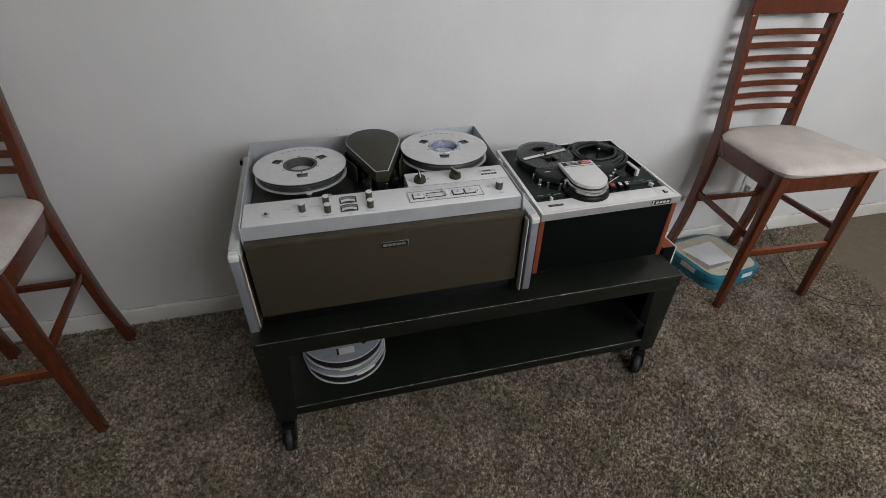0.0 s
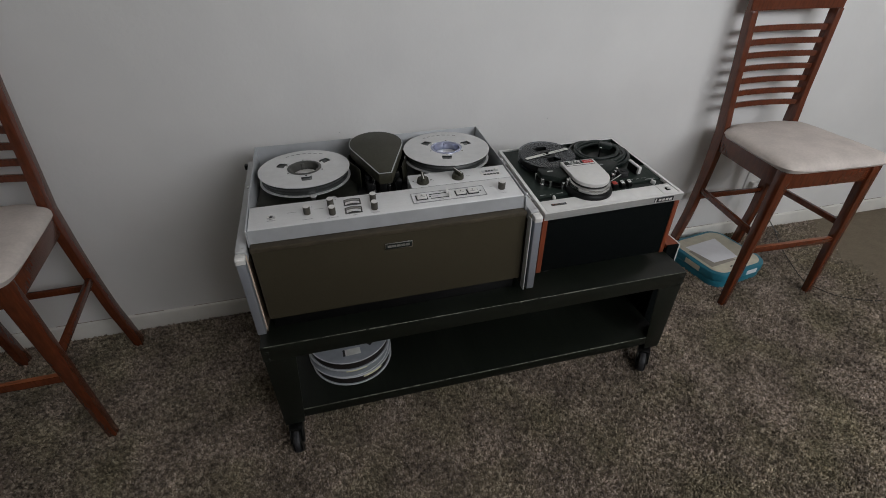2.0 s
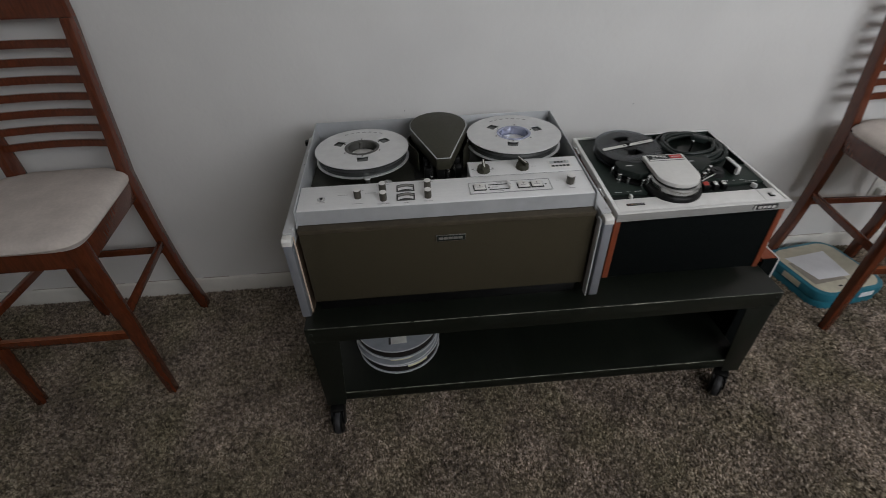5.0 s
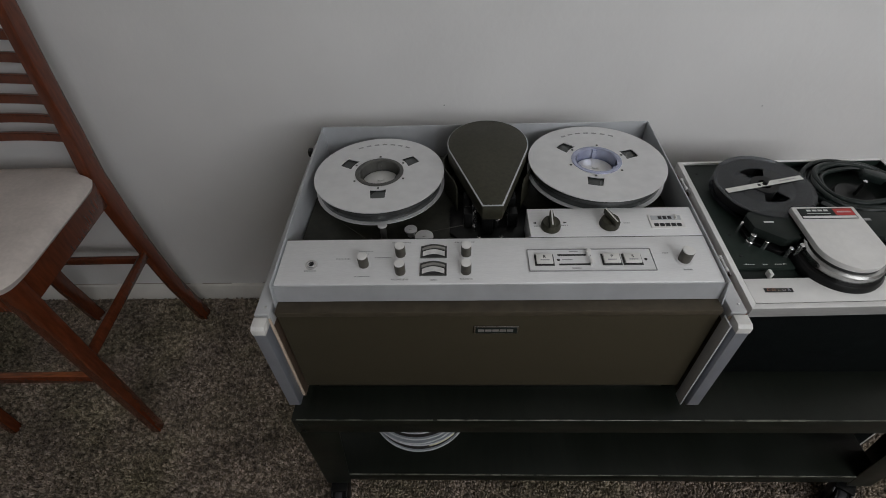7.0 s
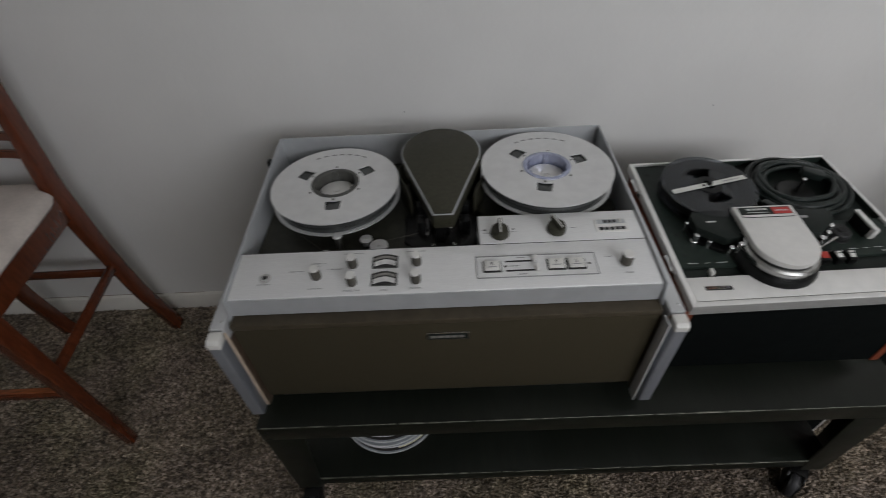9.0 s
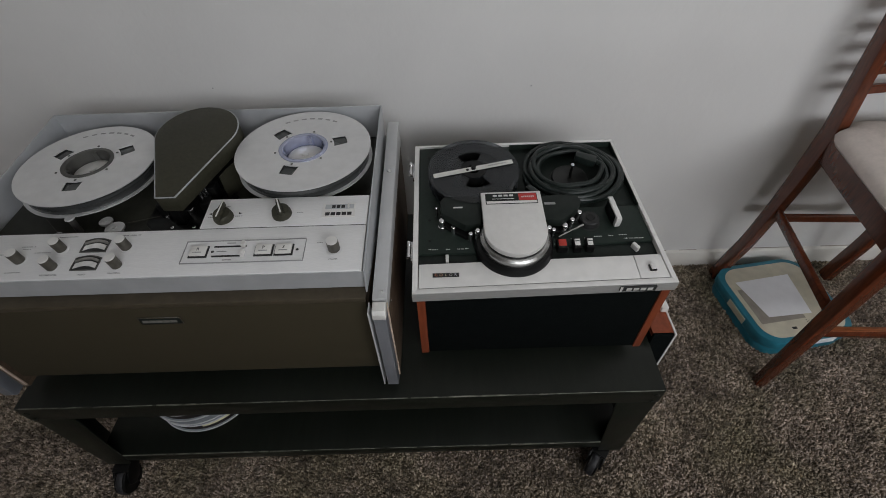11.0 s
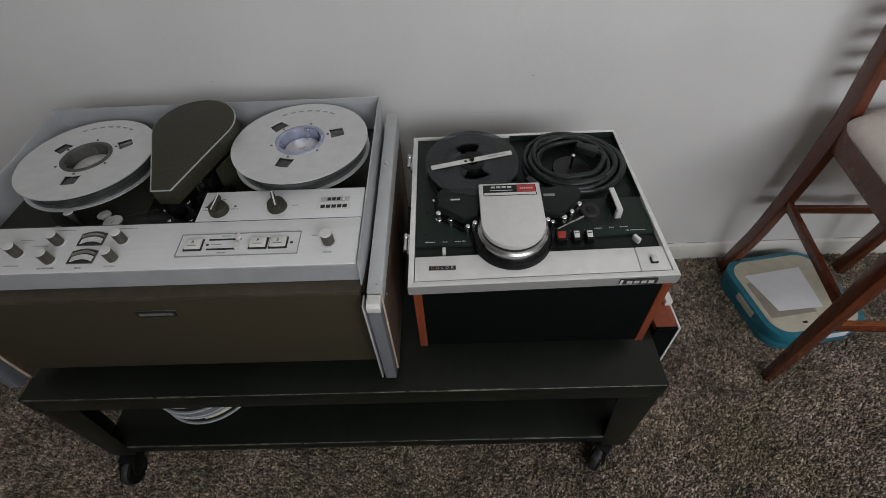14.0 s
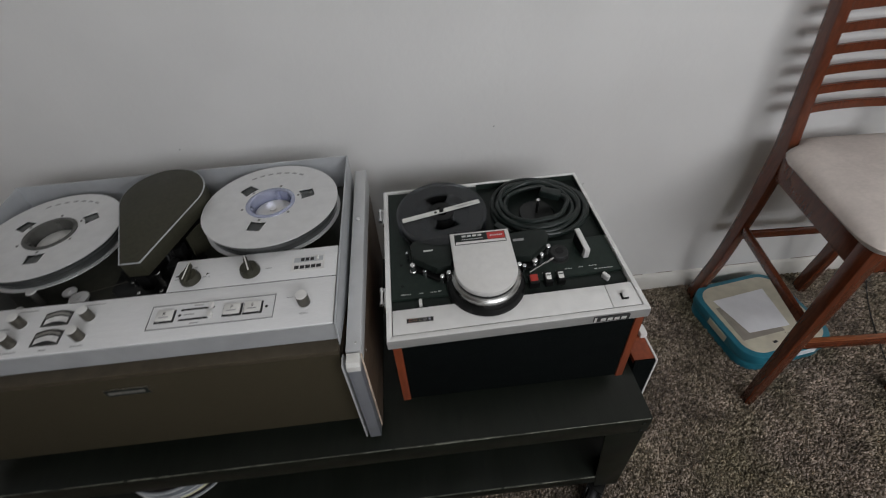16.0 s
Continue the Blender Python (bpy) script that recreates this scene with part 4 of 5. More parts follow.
sprism("plate_end", [(0.3815, 0.0140), (0.4308, 0.0149), (0.4280, 0.0640), (0.3815, 0.0626)], -0.012, -0.0012, 0.0008, SWHITE)
sprism("switch_channel", [(0.0037, 0.0560), (0.4290, 0.0645), (0.4270, 0.0980), (0.0037, 0.0825)], -0.016, -0.010, 0, SDARK)
deck = sbox("deck_plate", 0.0040, 0.196, 0.0815, 0.3650, -0.014, -0.0045, 0.0008, SDECK, vtr, "dark green-black deck plate")
sprism("deck_plate", [(0.1965, 0.0885), (0.4268, 0.0980), (0.4220, 0.1840), (0.1965, 0.1800)], -0.014, -0.0045, 0.0008, SDECK)
sprism("deck_well", [(0.1965, 0.1800), (0.4220, 0.1840), (0.4125, 0.3655), (0.1965, 0.3650)], -0.022, -0.0125, 0.0008, SDARK)
sprism("well_wall", [(0.1970, 0.3640), (0.4122, 0.3650), (0.4128, 0.3672), (0.1970, 0.3662)], -0.013, -0.0010, 0, SDECK)
sprism("well_wall", [(0.4222, 0.1840), (0.4236, 0.1840), (0.4136, 0.3665), (0.4124, 0.3660)], -0.013, -0.0010, 0, SDECK)
for x, y in ((0.024, 0.11), (0.024, 0.335), (0.19, 0.345), (0.024, 0.16)):
    part("screw", disc(0.003, -0.0045, -0.0036, (x, y), 0.0004, 12, None, SM), BLACK, deck)
# printed marks by the switches
for x, y, w in ((0.034, 0.090, 0.012), (0.058, 0.090, 0.010), (0.080, 0.090, 0.012), (0.261, 0.106, 0.014), (0.287, 0.106, 0.014), (0.309, 0.107, 0.008), (0.331, 0.110, 0.016), (0.355, 0.111, 0.010), (0.377, 0.112, 0.016), (0.399, 0.1035, 0.028)):
    bm = bmesh.new()
    for k in range(max(2, int(w / 0.003))):
        box(x - w / 2 + k * 0.003, x - w / 2 + k * 0.003 + 0.002, y - 0.0008, y + 0.0008, -0.0044, -0.0041, 0, bm, 1, SM)
    part("caption", bm, WHITEINK, deck)
for x, s, v in ((0.024, -1, 0.0905), (0.091, 1, 0.0905), (0.379, -1, 0.1035)):
    part("arrow_mark", prism([(x + s * 0.003, v), (x - s * 0.003, v + 0.0015), (x - s * 0.003, v - 0.0015)], -0.0044, -0.0041, 0, None, SM), WHITEINK, deck)
# plates on the front
cp = sbox("word_plate", 0.0290, 0.0745, 0.0275, 0.0355, -0.0012, 0.0002, 0.0003, INK, vtr, "small black plate with coloured letters")
hues = [(0.50, 0.20, 0.12), (0.45, 0.27, 0.16), (0.38, 0.36, 0.24), (0.40, 0.38, 0.36), (0.42, 0.40, 0.46)]
for k, ch in enumerate("COLOR"):
    lettering("plate_letter", ch, 0.0075, SM @ Matrix.Translation((0.0352 + k * 0.0083, 0.0315, 0.0004)), material("letter_tint", hues[k], 0.5, vary=0.05), cp)
logo = part("logo_plate", box(0.344, 0.405, -0.0016, 0.0045, -0.0170, -0.0038, 0.0003, None, 1, SM), INK, vtr, "black maker's plate with silver border")
bm = bmesh.new()
for k in range(4):
    box(0.355 + k * 0.0118, 0.3635 + k * 0.0118, -0.0022, -0.0015, -0.0138, -0.0068, 0, bm, 1, SM)
part("maker_mark", bm, SILVER, logo)
bm = box(0.344, 0.348, -0.0022, -0.0015, -0.0170, -0.0038, 0, None, 1, SM)
part("plate_edge", bm, SILVER, logo)
# rotary head cover: silver tongue over black drum
hx, hy, hr = 0.1745, 0.087, 0.0545
ring = part("drum_base", lathe([(0, -0.010), (0.069, -0.010), (0.070, -0.004), (0.070, 0.004), (0.066, 0.010), (0.060, 0.012), (0, 0.012)], (hx, hy + 0.006, 0), 64, None, SM), BLACK, vtr, "black round drum base")
part("drum_ring", lathe([(0.0595, 0.012), (0.0605, 0.014), (0.0605, 0.026), (0.057, 0.029), (0, 0.029)], (hx, hy + 0.004, 0), 64, None, SM), DRUM, vtr, "polished metal drum ring")
tongue = [(hx + hr, hy + 0.096), (hx - hr, hy + 0.096)] + [(hx + hr * math.cos(radians(180 + 180 * k / 32)), hy + 0.007 + hr * math.sin(radians(180 + 180 * k / 32))) for k in range(33)]
cover = part("head_cover", prism(tongue, 0.032, 0.043, 0.0015, None, SM), SILVER, vtr, "satin silver rounded head cover")
part("cover_gap", prism([(hx + (x - hx) * 0.97, hy + (y - hy) * 0.98) for x, y in tongue], 0.028, 0.032, 0, None, SM), INK, cover)
lab = sbox("model_label", hx - 0.047, hx + 0.047, hy + 0.0655, hy + 0.0915, 0.043, 0.0436, 0.0002, INK, vtr, "black, red and silver label strip")
sbox("label_field", hx - 0.0455, hx + 0.012, hy + 0.0735, hy + 0.0898, 0.0436, 0.0440, 0, SDARK, lab)
sbox("label_field", hx + 0.0135, hx + 0.0455, hy + 0.0735, hy + 0.0898, 0.0436, 0.0440, 0, RED, lab, "red label field")
sbox("label_field", hx - 0.0455, hx + 0.0455, hy + 0.0668, hy + 0.0722, 0.0436, 0.0440, 0, SILVER, lab)
bm = bmesh.new()
for k in range(4):
    box(hx - 0.033 + k * 0.0098, hx - 0.0258 + k * 0.0098, hy + 0.0832, hy + 0.0875, 0.0440, 0.0443, 0, bm, 1, SM)
box(hx - 0.035, hx + 0.005, hy + 0.0768, hy + 0.0780, 0.0440, 0.0443, 0, bm, 1, SM)
part("maker_mark", bm, WHITEINK, lab)
bm = bmesh.new()
for k in range(7):
    box(hx + 0.0185 + k * 0.0034, hx + 0.0205 + k * 0.0034, hy + 0.0800, hy + 0.0835, 0.0440, 0.0443, 0, bm, 1, SM)
part("model_mark", bm, WHITEINK, lab)
# tape path covers each side of the drum
left_cover = [(0.045, 0.176), (0.048, 0.146), (0.090, 0.116), (0.116, 0.120), (0.121, 0.150), (0.121, 0.184), (0.10, 0.188), (0.052, 0.186)]
part("path_cover", prism(left_cover, 0.012, 0.030, 0.0008, None, SM), SDARK, vtr, "black moulded tape path cover")
right_cover = [(0.228, 0.182), (0.228, 0.126), (0.262, 0.122), (0.296, 0.149), (0.304, 0.166), (0.300, 0.180), (0.262, 0.184)]
part("path_cover", prism(right_cover, 0.012, 0.030, 0.0008, None, SM), SDARK, vtr, "black moulded tape path cover")
part("path_base", prism([(x, y - 0.006) for x, y in left_cover], -0.0045, 0.003, 0.001, None, SM), BLACK, vtr)
part("path_base", prism([(x, y - 0.006) for x, y in right_cover], -0.0045, 0.003, 0.001, None, SM), BLACK, vtr)
sbox("cover_label", 0.069, 0.086, 0.1575, 0.1610, 0.030, 0.0303, 0, WHITEINK)
sbox("cover_label", 0.236, 0.256, 0.160, 0.166, 0.030, 0.0303, 0, GREYINK)
for x, y, r, z1 in ((0.047, 0.137, 0.0065, 0.006), (0.047, 0.137, 0.0052, 0.022), (0.098, 0.106, 0.0042, 0.020), (0.110, 0.104, 0.0045, 0.031), (0.038, 0.166, 0.0026, 0.024), (0.068, 0.126, 0.004, 0.016),
                    (0.236, 0.106, 0.0042, 0.031), (0.247, 0.112, 0.0040, 0.018), (0.268, 0.120, 0.0055, 0.020), (0.283, 0.131, 0.0045, 0.022), (0.300, 0.150, 0.005, 0.020)):
    sdisc("tape_guide", r, -0.0045, z1, (x, y), CHROME)
sdisc("roller_well", 0.021, -0.0044, -0.0036, (0.320, 0.143), INK)
sdisc("pinch_roller", 0.0172, -0.0036, 0.010, (0.320, 0.143), RUBBER, vtr, "black rubber pinch roller", 0.002)
sdisc("roller_cap", 0.008, 0.010, 0.012, (0.320, 0.143), BLACK)
part("arm", tube([(0.306, 0.130, 0.006), (0.256, 0.104, 0.004)], 0.0022, 8, None, False, SM), CHROME, vtr)
# switches
for x, mat, lab2 in ((0.2605, REDBTN, "red record key"), (0.2870, WHITEPLASTIC, "white key"), (0.3095, WHITEPLASTIC, "white key")):
    w = 0.0070 if mat is REDBTN else 0.0048
    k = sbox("key_well", x - w - 0.002, x + w + 0.002, 0.0780, 0.1010, -0.010, 0.0058, 0.0012, BLACK)
    part("key", box(-w, w, -0.0075, 0.006, 0, 0.0034, 0.001, None, 2, SM @ Matrix.Translation((x, 0.0905, 0.0045)) @ pose(0, 0, 0, 14, 0, 0)), mat, vtr, lab2)
    if mat is not REDBTN:
        part("key_stripe", box(-w * 0.8, w * 0.8, 0.0005, 0.0022, 0.0034, 0.0037, 0, None, 1, SM @ Matrix.Translation((x, 0.0905, 0.0045)) @ pose(0, 0, 0, 14, 0, 0)), INK, k)
part("slide_tab", box(-0.0028, 0.0028, -0.004, 0.008, 0, 0.012, 0.0008, None, 2, SM @ Matrix.Translation((0.055, 0.066, -0.010))), WHITEPLASTIC, vtr)
part("slide_tab", box(-0.0035, 0.0035, -0.0075, 0.0075, 0, 0.012, 0.0015, None, 2, SM @ Matrix.Translation((0.391, 0.083, -0.010)) @ pose(0, 0, 0, 0, 0, 30)), SILVER, vtr)
sw = sbox("power_socket", 0.400, 0.412, 0.0275, 0.0405, -0.0012, 0.002, 0.001, BLACK)
sbox("power_key", 0.4015, 0.4105, 0.0290, 0.0395, 0.002, 0.0065, 0.0015, SILVER)
# function lever
lever = part("function_lever", box(-0.0050, 0.0050, -0.032, 0.024, 0.020, 0.0245, 0.0015, None, 2, SM @ Matrix.Translation((0.3645, 0.158, 0)) @ pose(0, 0, 0, 0, 0, 4)), SILVER, vtr, "silver bar lever")
part("lever_front", box(-0.0052, 0.0052, -0.0325, -0.024, 0.002, 0.0215, 0.001, None, 2, SM @ Matrix.Translation((0.3645, 0.158, 0)) @ pose(0, 0, 0, 0, 0, 4)), SILVER, lever)
part("lever_stem", box(-0.005, 0.005, -0.022, 0.020, -0.0045, 0.020, 0.001, None, 2, SM @ Matrix.Translation((0.3645, 0.158, 0)) @ pose(0, 0, 0, 0, 0, 4)), BLACK, lever)
sdisc("take_up_groove", 0.0385, -0.0125, -0.0115, (0.309, 0.268), INK)
sdisc("take_up_platter", 0.0355, -0.0125, -0.006, (0.309, 0.268), DECKBLACK, vtr, "black take-up turntable")
sdisc("take_up_spindle", 0.0030, -0.006, 0.022, (0.309, 0.268), BLACK, vtr, "black spindle", 0.0005)
sdisc("spindle_cap", 0.0040, 0.022, 0.029, (0.309, 0.268), CHROME, vtr, "chrome spindle cap", 0.0015)
sdisc("supply_platter", 0.045, -0.0045, 0.003, (0.112, 0.258), BLACK)
sdisc("supply_spindle", 0.0045, 0.003, 0.040, (0.112, 0.258), BLACK)
# latches on the side
for v in (0.09, 0.30):
    l = sbox("latch", -0.0098, -0.006, v - 0.022, v + 0.022, -0.017, -0.006, 0.001, CHROME, vtr, "chrome side latch")
    bm = tube([(-0.0133, v - 0.018, -0.003), (-0.0133, v + 0.018, -0.003)], 0.0028, 10, None, False, SM)
    for k in (-1, 1):
        tube([(-0.0133, v + k * 0.018, -0.003), (-0.0133, v + k * 0.010, -0.003)], 0.004, 12, bm, False, SM)
    part("latch_pin", bm, CHROME, l)

# small supply reel
sr = thing("small_tape_reel", tuple(SM @ Vector((0.112, 0.258, 0.003))), "smoked clear tape reel with paper strip on the small recorder", "tape reel")


def sput(name, bm, mat, parent=sr, label=""):
    bmesh.ops.transform(bm, matrix=SM @ Matrix.Translation((0.112, 0.258, 0)), verts=bm.verts)
    return part(name, bm, mat, parent, label)


sput("flange", flange(0.0895, 0.012, 0.031, 0.0016, (100, 280), 0.026, 0.050, 30), SMOKE, sr, "smoked transparent flange")
sput("flange", flange(0.0895, 0.012, 0.008, 0.0016, (100, 280), 0.026, 0.050, 30), SMOKE, sr, "smoked transparent flange")
sput("tape_pack", lathe([(0.055, 0.009), (0.0555, 0.0285), (0.082, 0.0285), (0.082, 0.009), (0.055, 0.009)], (0, 0, 0), 72), BLACK, sr, "dark wound tape")
sput("hub", lathe([(0.012, 0.0065), (0.0245, 0.0065), (0.0245, 0.0325), (0.012, 0.0325), (0.012, 0.0065)], (0, 0, 0), 40), BLACK, sr, "black hub")
strip = sput("paper_strip", box(-0.080, 0.080, -0.0058, 0.0058, 0.0330, 0.0334, 0, None, 1, pose(0, 0, 0, 0, 0, 13)), TAPELABEL, sr, "white paper tape strip with faint writing")
bm = bmesh.new()
for k in range(22):
    box(0.030 + k * 0.0017, 0.0312 + k * 0.0017, -0.001, 0.0015, 0.0334, 0.0336, 0, bm, 1, pose(0, 0, 0, 0, 0, 13))
sput("ink_mark", bm, GREYINK, strip)
bm = disc(0.004, 0.0334, 0.0345, (0.0, 0.0), 0.0004, 16)
disc(0.0032, 0.0334, 0.0340, (-0.012, -0.003), 0.0004, 16, bm)
sput("spindle_tip", bm, BLACK, strip)

# coiled cable lying on the take-up side
coil = thing("coiled_cable", tuple(SM @ Vector((0.315, 0.268, -0.0125))), "coiled dark green-black cable with plug lying on recorder", "cable")
loops = [(0.318, 0.279, 0.0985, -0.0065), (0.321, 0.277, 0.0900, -0.0045), (0.314, 0.280, 0.0950, 0.001), (0.326, 0.276, 0.0835, 0.004),
         (0.309, 0.275, 0.0790, 0.010), (0.317, 0.270, 0.0715, 0.008), (0.302, 0.281, 0.0690, 0.013), (0.306, 0.281, 0.0600, 0.014)]
pts = []
for k in range(int(6.35 * 40)):
    t = k / 40
    i = min(int(t), len(loops) - 2)
    f = t - i
    f = f * f * (3 - 2 * f)
    cx, cy, r, z = [p + (q - p) * f for p, q in zip(loops[i], loops[i + 1])]
    a = 2 * math.pi * t + 2.5
    r += 0.0035 * math.sin(2 * a + 1.7 * t)
    pts.append((cx + r * math.cos(a), cy + r * math.sin(a) * 0.87, z + 0.002 * math.sin(3 * a + t)))
tail = smooth_path([pts[-1], (0.340, 0.228, 0.018), (0.362, 0.252, 0.020), (0.368, 0.272, 0.020), (0.358, 0.284, 0.020)], 8)
part("cord", tube(smooth_path(pts, 2) + tail[1:], 0.0048, 10, None, False, SM), CABLE, coil)
plug = prism([(-0.021, -0.008), (0.010, -0.0105), (0.021, -0.010), (0.021, 0.010), (0.010, 0.0105), (-0.021, 0.008)], 0, 0.017, 0.003, None, SM @ Matrix.Translation((0.338, 0.291, 0.012)) @ pose(0, 0, 0, 0, 8, -18))
part("plug", plug, CABLE, coil, "moulded rubber plug")
plug2 = prism([(-0.016, -0.007), (0.016, -0.008), (0.016, 0.008), (-0.016, 0.007)], 0, 0.014, 0.003, None, SM @ Matrix.Translation((0.226, 0.218, -0.002)) @ pose(0, 0, 0, 0, 0, -52))
part("plug", plug2, CABLE, coil, "moulded rubber plug")

# lid standing on its end beside the cart
lid = thing("recorder_lid", (0.67, -0.36, FLOOR_Z), "orange and black recorder lid standing on end beside cart", "lid")
LX0, LX1, LY0, LY1, LZ = 0.6455, 0.689, -0.533, -0.165, 0.436
part("lid_side", box(LX0, LX1, LY0 + 0.006, LY1, LZ - 0.014, LZ, 0.001), ORANGE, lid, "orange wooden side board")
part("lid_front", box(LX0, LX1, LY0, LY0 + 0.006, FLOOR_Z + 0.002, LZ - 0.001, 0.001), SFRONT, lid, "black cloth front")
part("lid_panel", box(LX0, LX0 + 0.006, LY0 + 0.006, LY1, FLOOR_Z + 0.002, LZ - 0.014, 0.001), SFRONT, lid)
part("lid_rim", box(LX1, LX1 + 0.004, LY0 - 0.001, LY1, LZ - 0.010, LZ + 0.0015, 0.0008), SWHITE, lid, "white metal rim")
part("lid_rim", box(LX1, LX1 + 0.004, LY0 - 0.001, LY0 + 0.010, FLOOR_Z, LZ - 0.010, 0.0008), SWHITE, lid, "white metal rim")
part("lid_latch", box(LX1 - 0.012, LX1 + 0.002, -0.478, -0.452, LZ + 0.0015, LZ + 0.016, 0.001), SWHITE, lid, "white latch plate")

# ---- stack of reels on the shelf ----
stack_z = SHELF_Z
for k, (dx, dy, R) in enumerate(((0.004, 0.0, 0.127), (-0.002, 0.003, 0.127), (0.002, -0.002, 0.127))):
    z0 = stack_z + k * 0.0335
    c = (-0.411 + dx, -0.459 + dy)
    pack = (0.005, 0.026, 0.005)[k]
    ob = thing("stored_reel", (*c, z0), "grey plastic tape reel stacked flat on cart shelf", "tape reel", "reels stacked on the shelf")
    tr = Matrix.Translation((*c, 0)) @ pose(0, 0, 0, 0, 0, 17 * k)
    wins = (288, 48, 168)
    for z in (z0 + 0.002, z0 + 0.033):
        bm = flange(R, 0.040, z, 0.002, wins, 0.066, 0.092, 11)
        bmesh.ops.transform(bm, matrix=tr, verts=bm.verts)
        fl = part("flange", bm, REELPLASTIC, ob)
        rim = tube([(c[0] + (R - 0.0008) * math.cos(2 * math.pi * q / 72), c[1] + (R - 0.0008) * math.sin(2 * math.pi * q / 72), z - 0.001) for q in range(73)], 0.0016, 8)
        part("rim", rim, RIMPLASTIC, fl, "pale rounded rim")
    bm = lathe([(0.046, z0 + 0.003), (R - pack, z0 + 0.003), (R - pack, z0 + 0.030), (0.046, z0 + 0.030), (0.046, z0 + 0.003)], (*c, 0), 64)
    part("tape_pack", bm, STOREDTAPE, ob)
    part("hub", lathe([(0.036, z0 + 0.0005), (0.0455, z0 + 0.0005), (0.0455, z0 + 0.0325), (0.036, z0 + 0.0325), (0.036, z0 + 0.0005)], (*c, 0), 48), BLACK, ob)
    if k < 2:
        pl = []
        a0, a1 = ((282, 312), (262, 292))[k]
        for q in range(13):
            a = radians(a0 + (a1 - a0) * q / 12)
            pl.append((c[0] + (R - 0.0006) * math.cos(a), c[1] + (R - 0.0006) * math.sin(a)))
        for q in range(12, -1, -1):
            a = radians(a0 + (a1 - a0) * q / 12)
            pl.append((c[0] + (R - 0.010) * math.cos(a), c[1] + (R - 0.010) * math.sin(a)))
        part("edge_strip", prism(pl, z0 + 0.0215, z0 + 0.0285, 0.0005), PALEYELLOW, ob, "pale yellow retaining strip")
    if k == 2:
        lb = part("sticker", box(-0.022, 0.024, -0.013, 0.013, z0 + 0.0331, z0 + 0.0335, 0, None, 1, Matrix.Translation((c[0] + 0.005, c[1] - 0.083, 0)) @ pose(0, 0, 0, 0, 0, 3)), TAPELABEL, ob, "white paper sticker")
        part("sticker_end", box(-0.029, -0.0225, -0.013, 0.013, z0 + 0.0331, z0 + 0.0335, 0, None, 1, Matrix.Translation((c[0] + 0.005, c[1] - 0.083, 0)) @ pose(0, 0, 0, 0, 0, 3)), INK, lb)


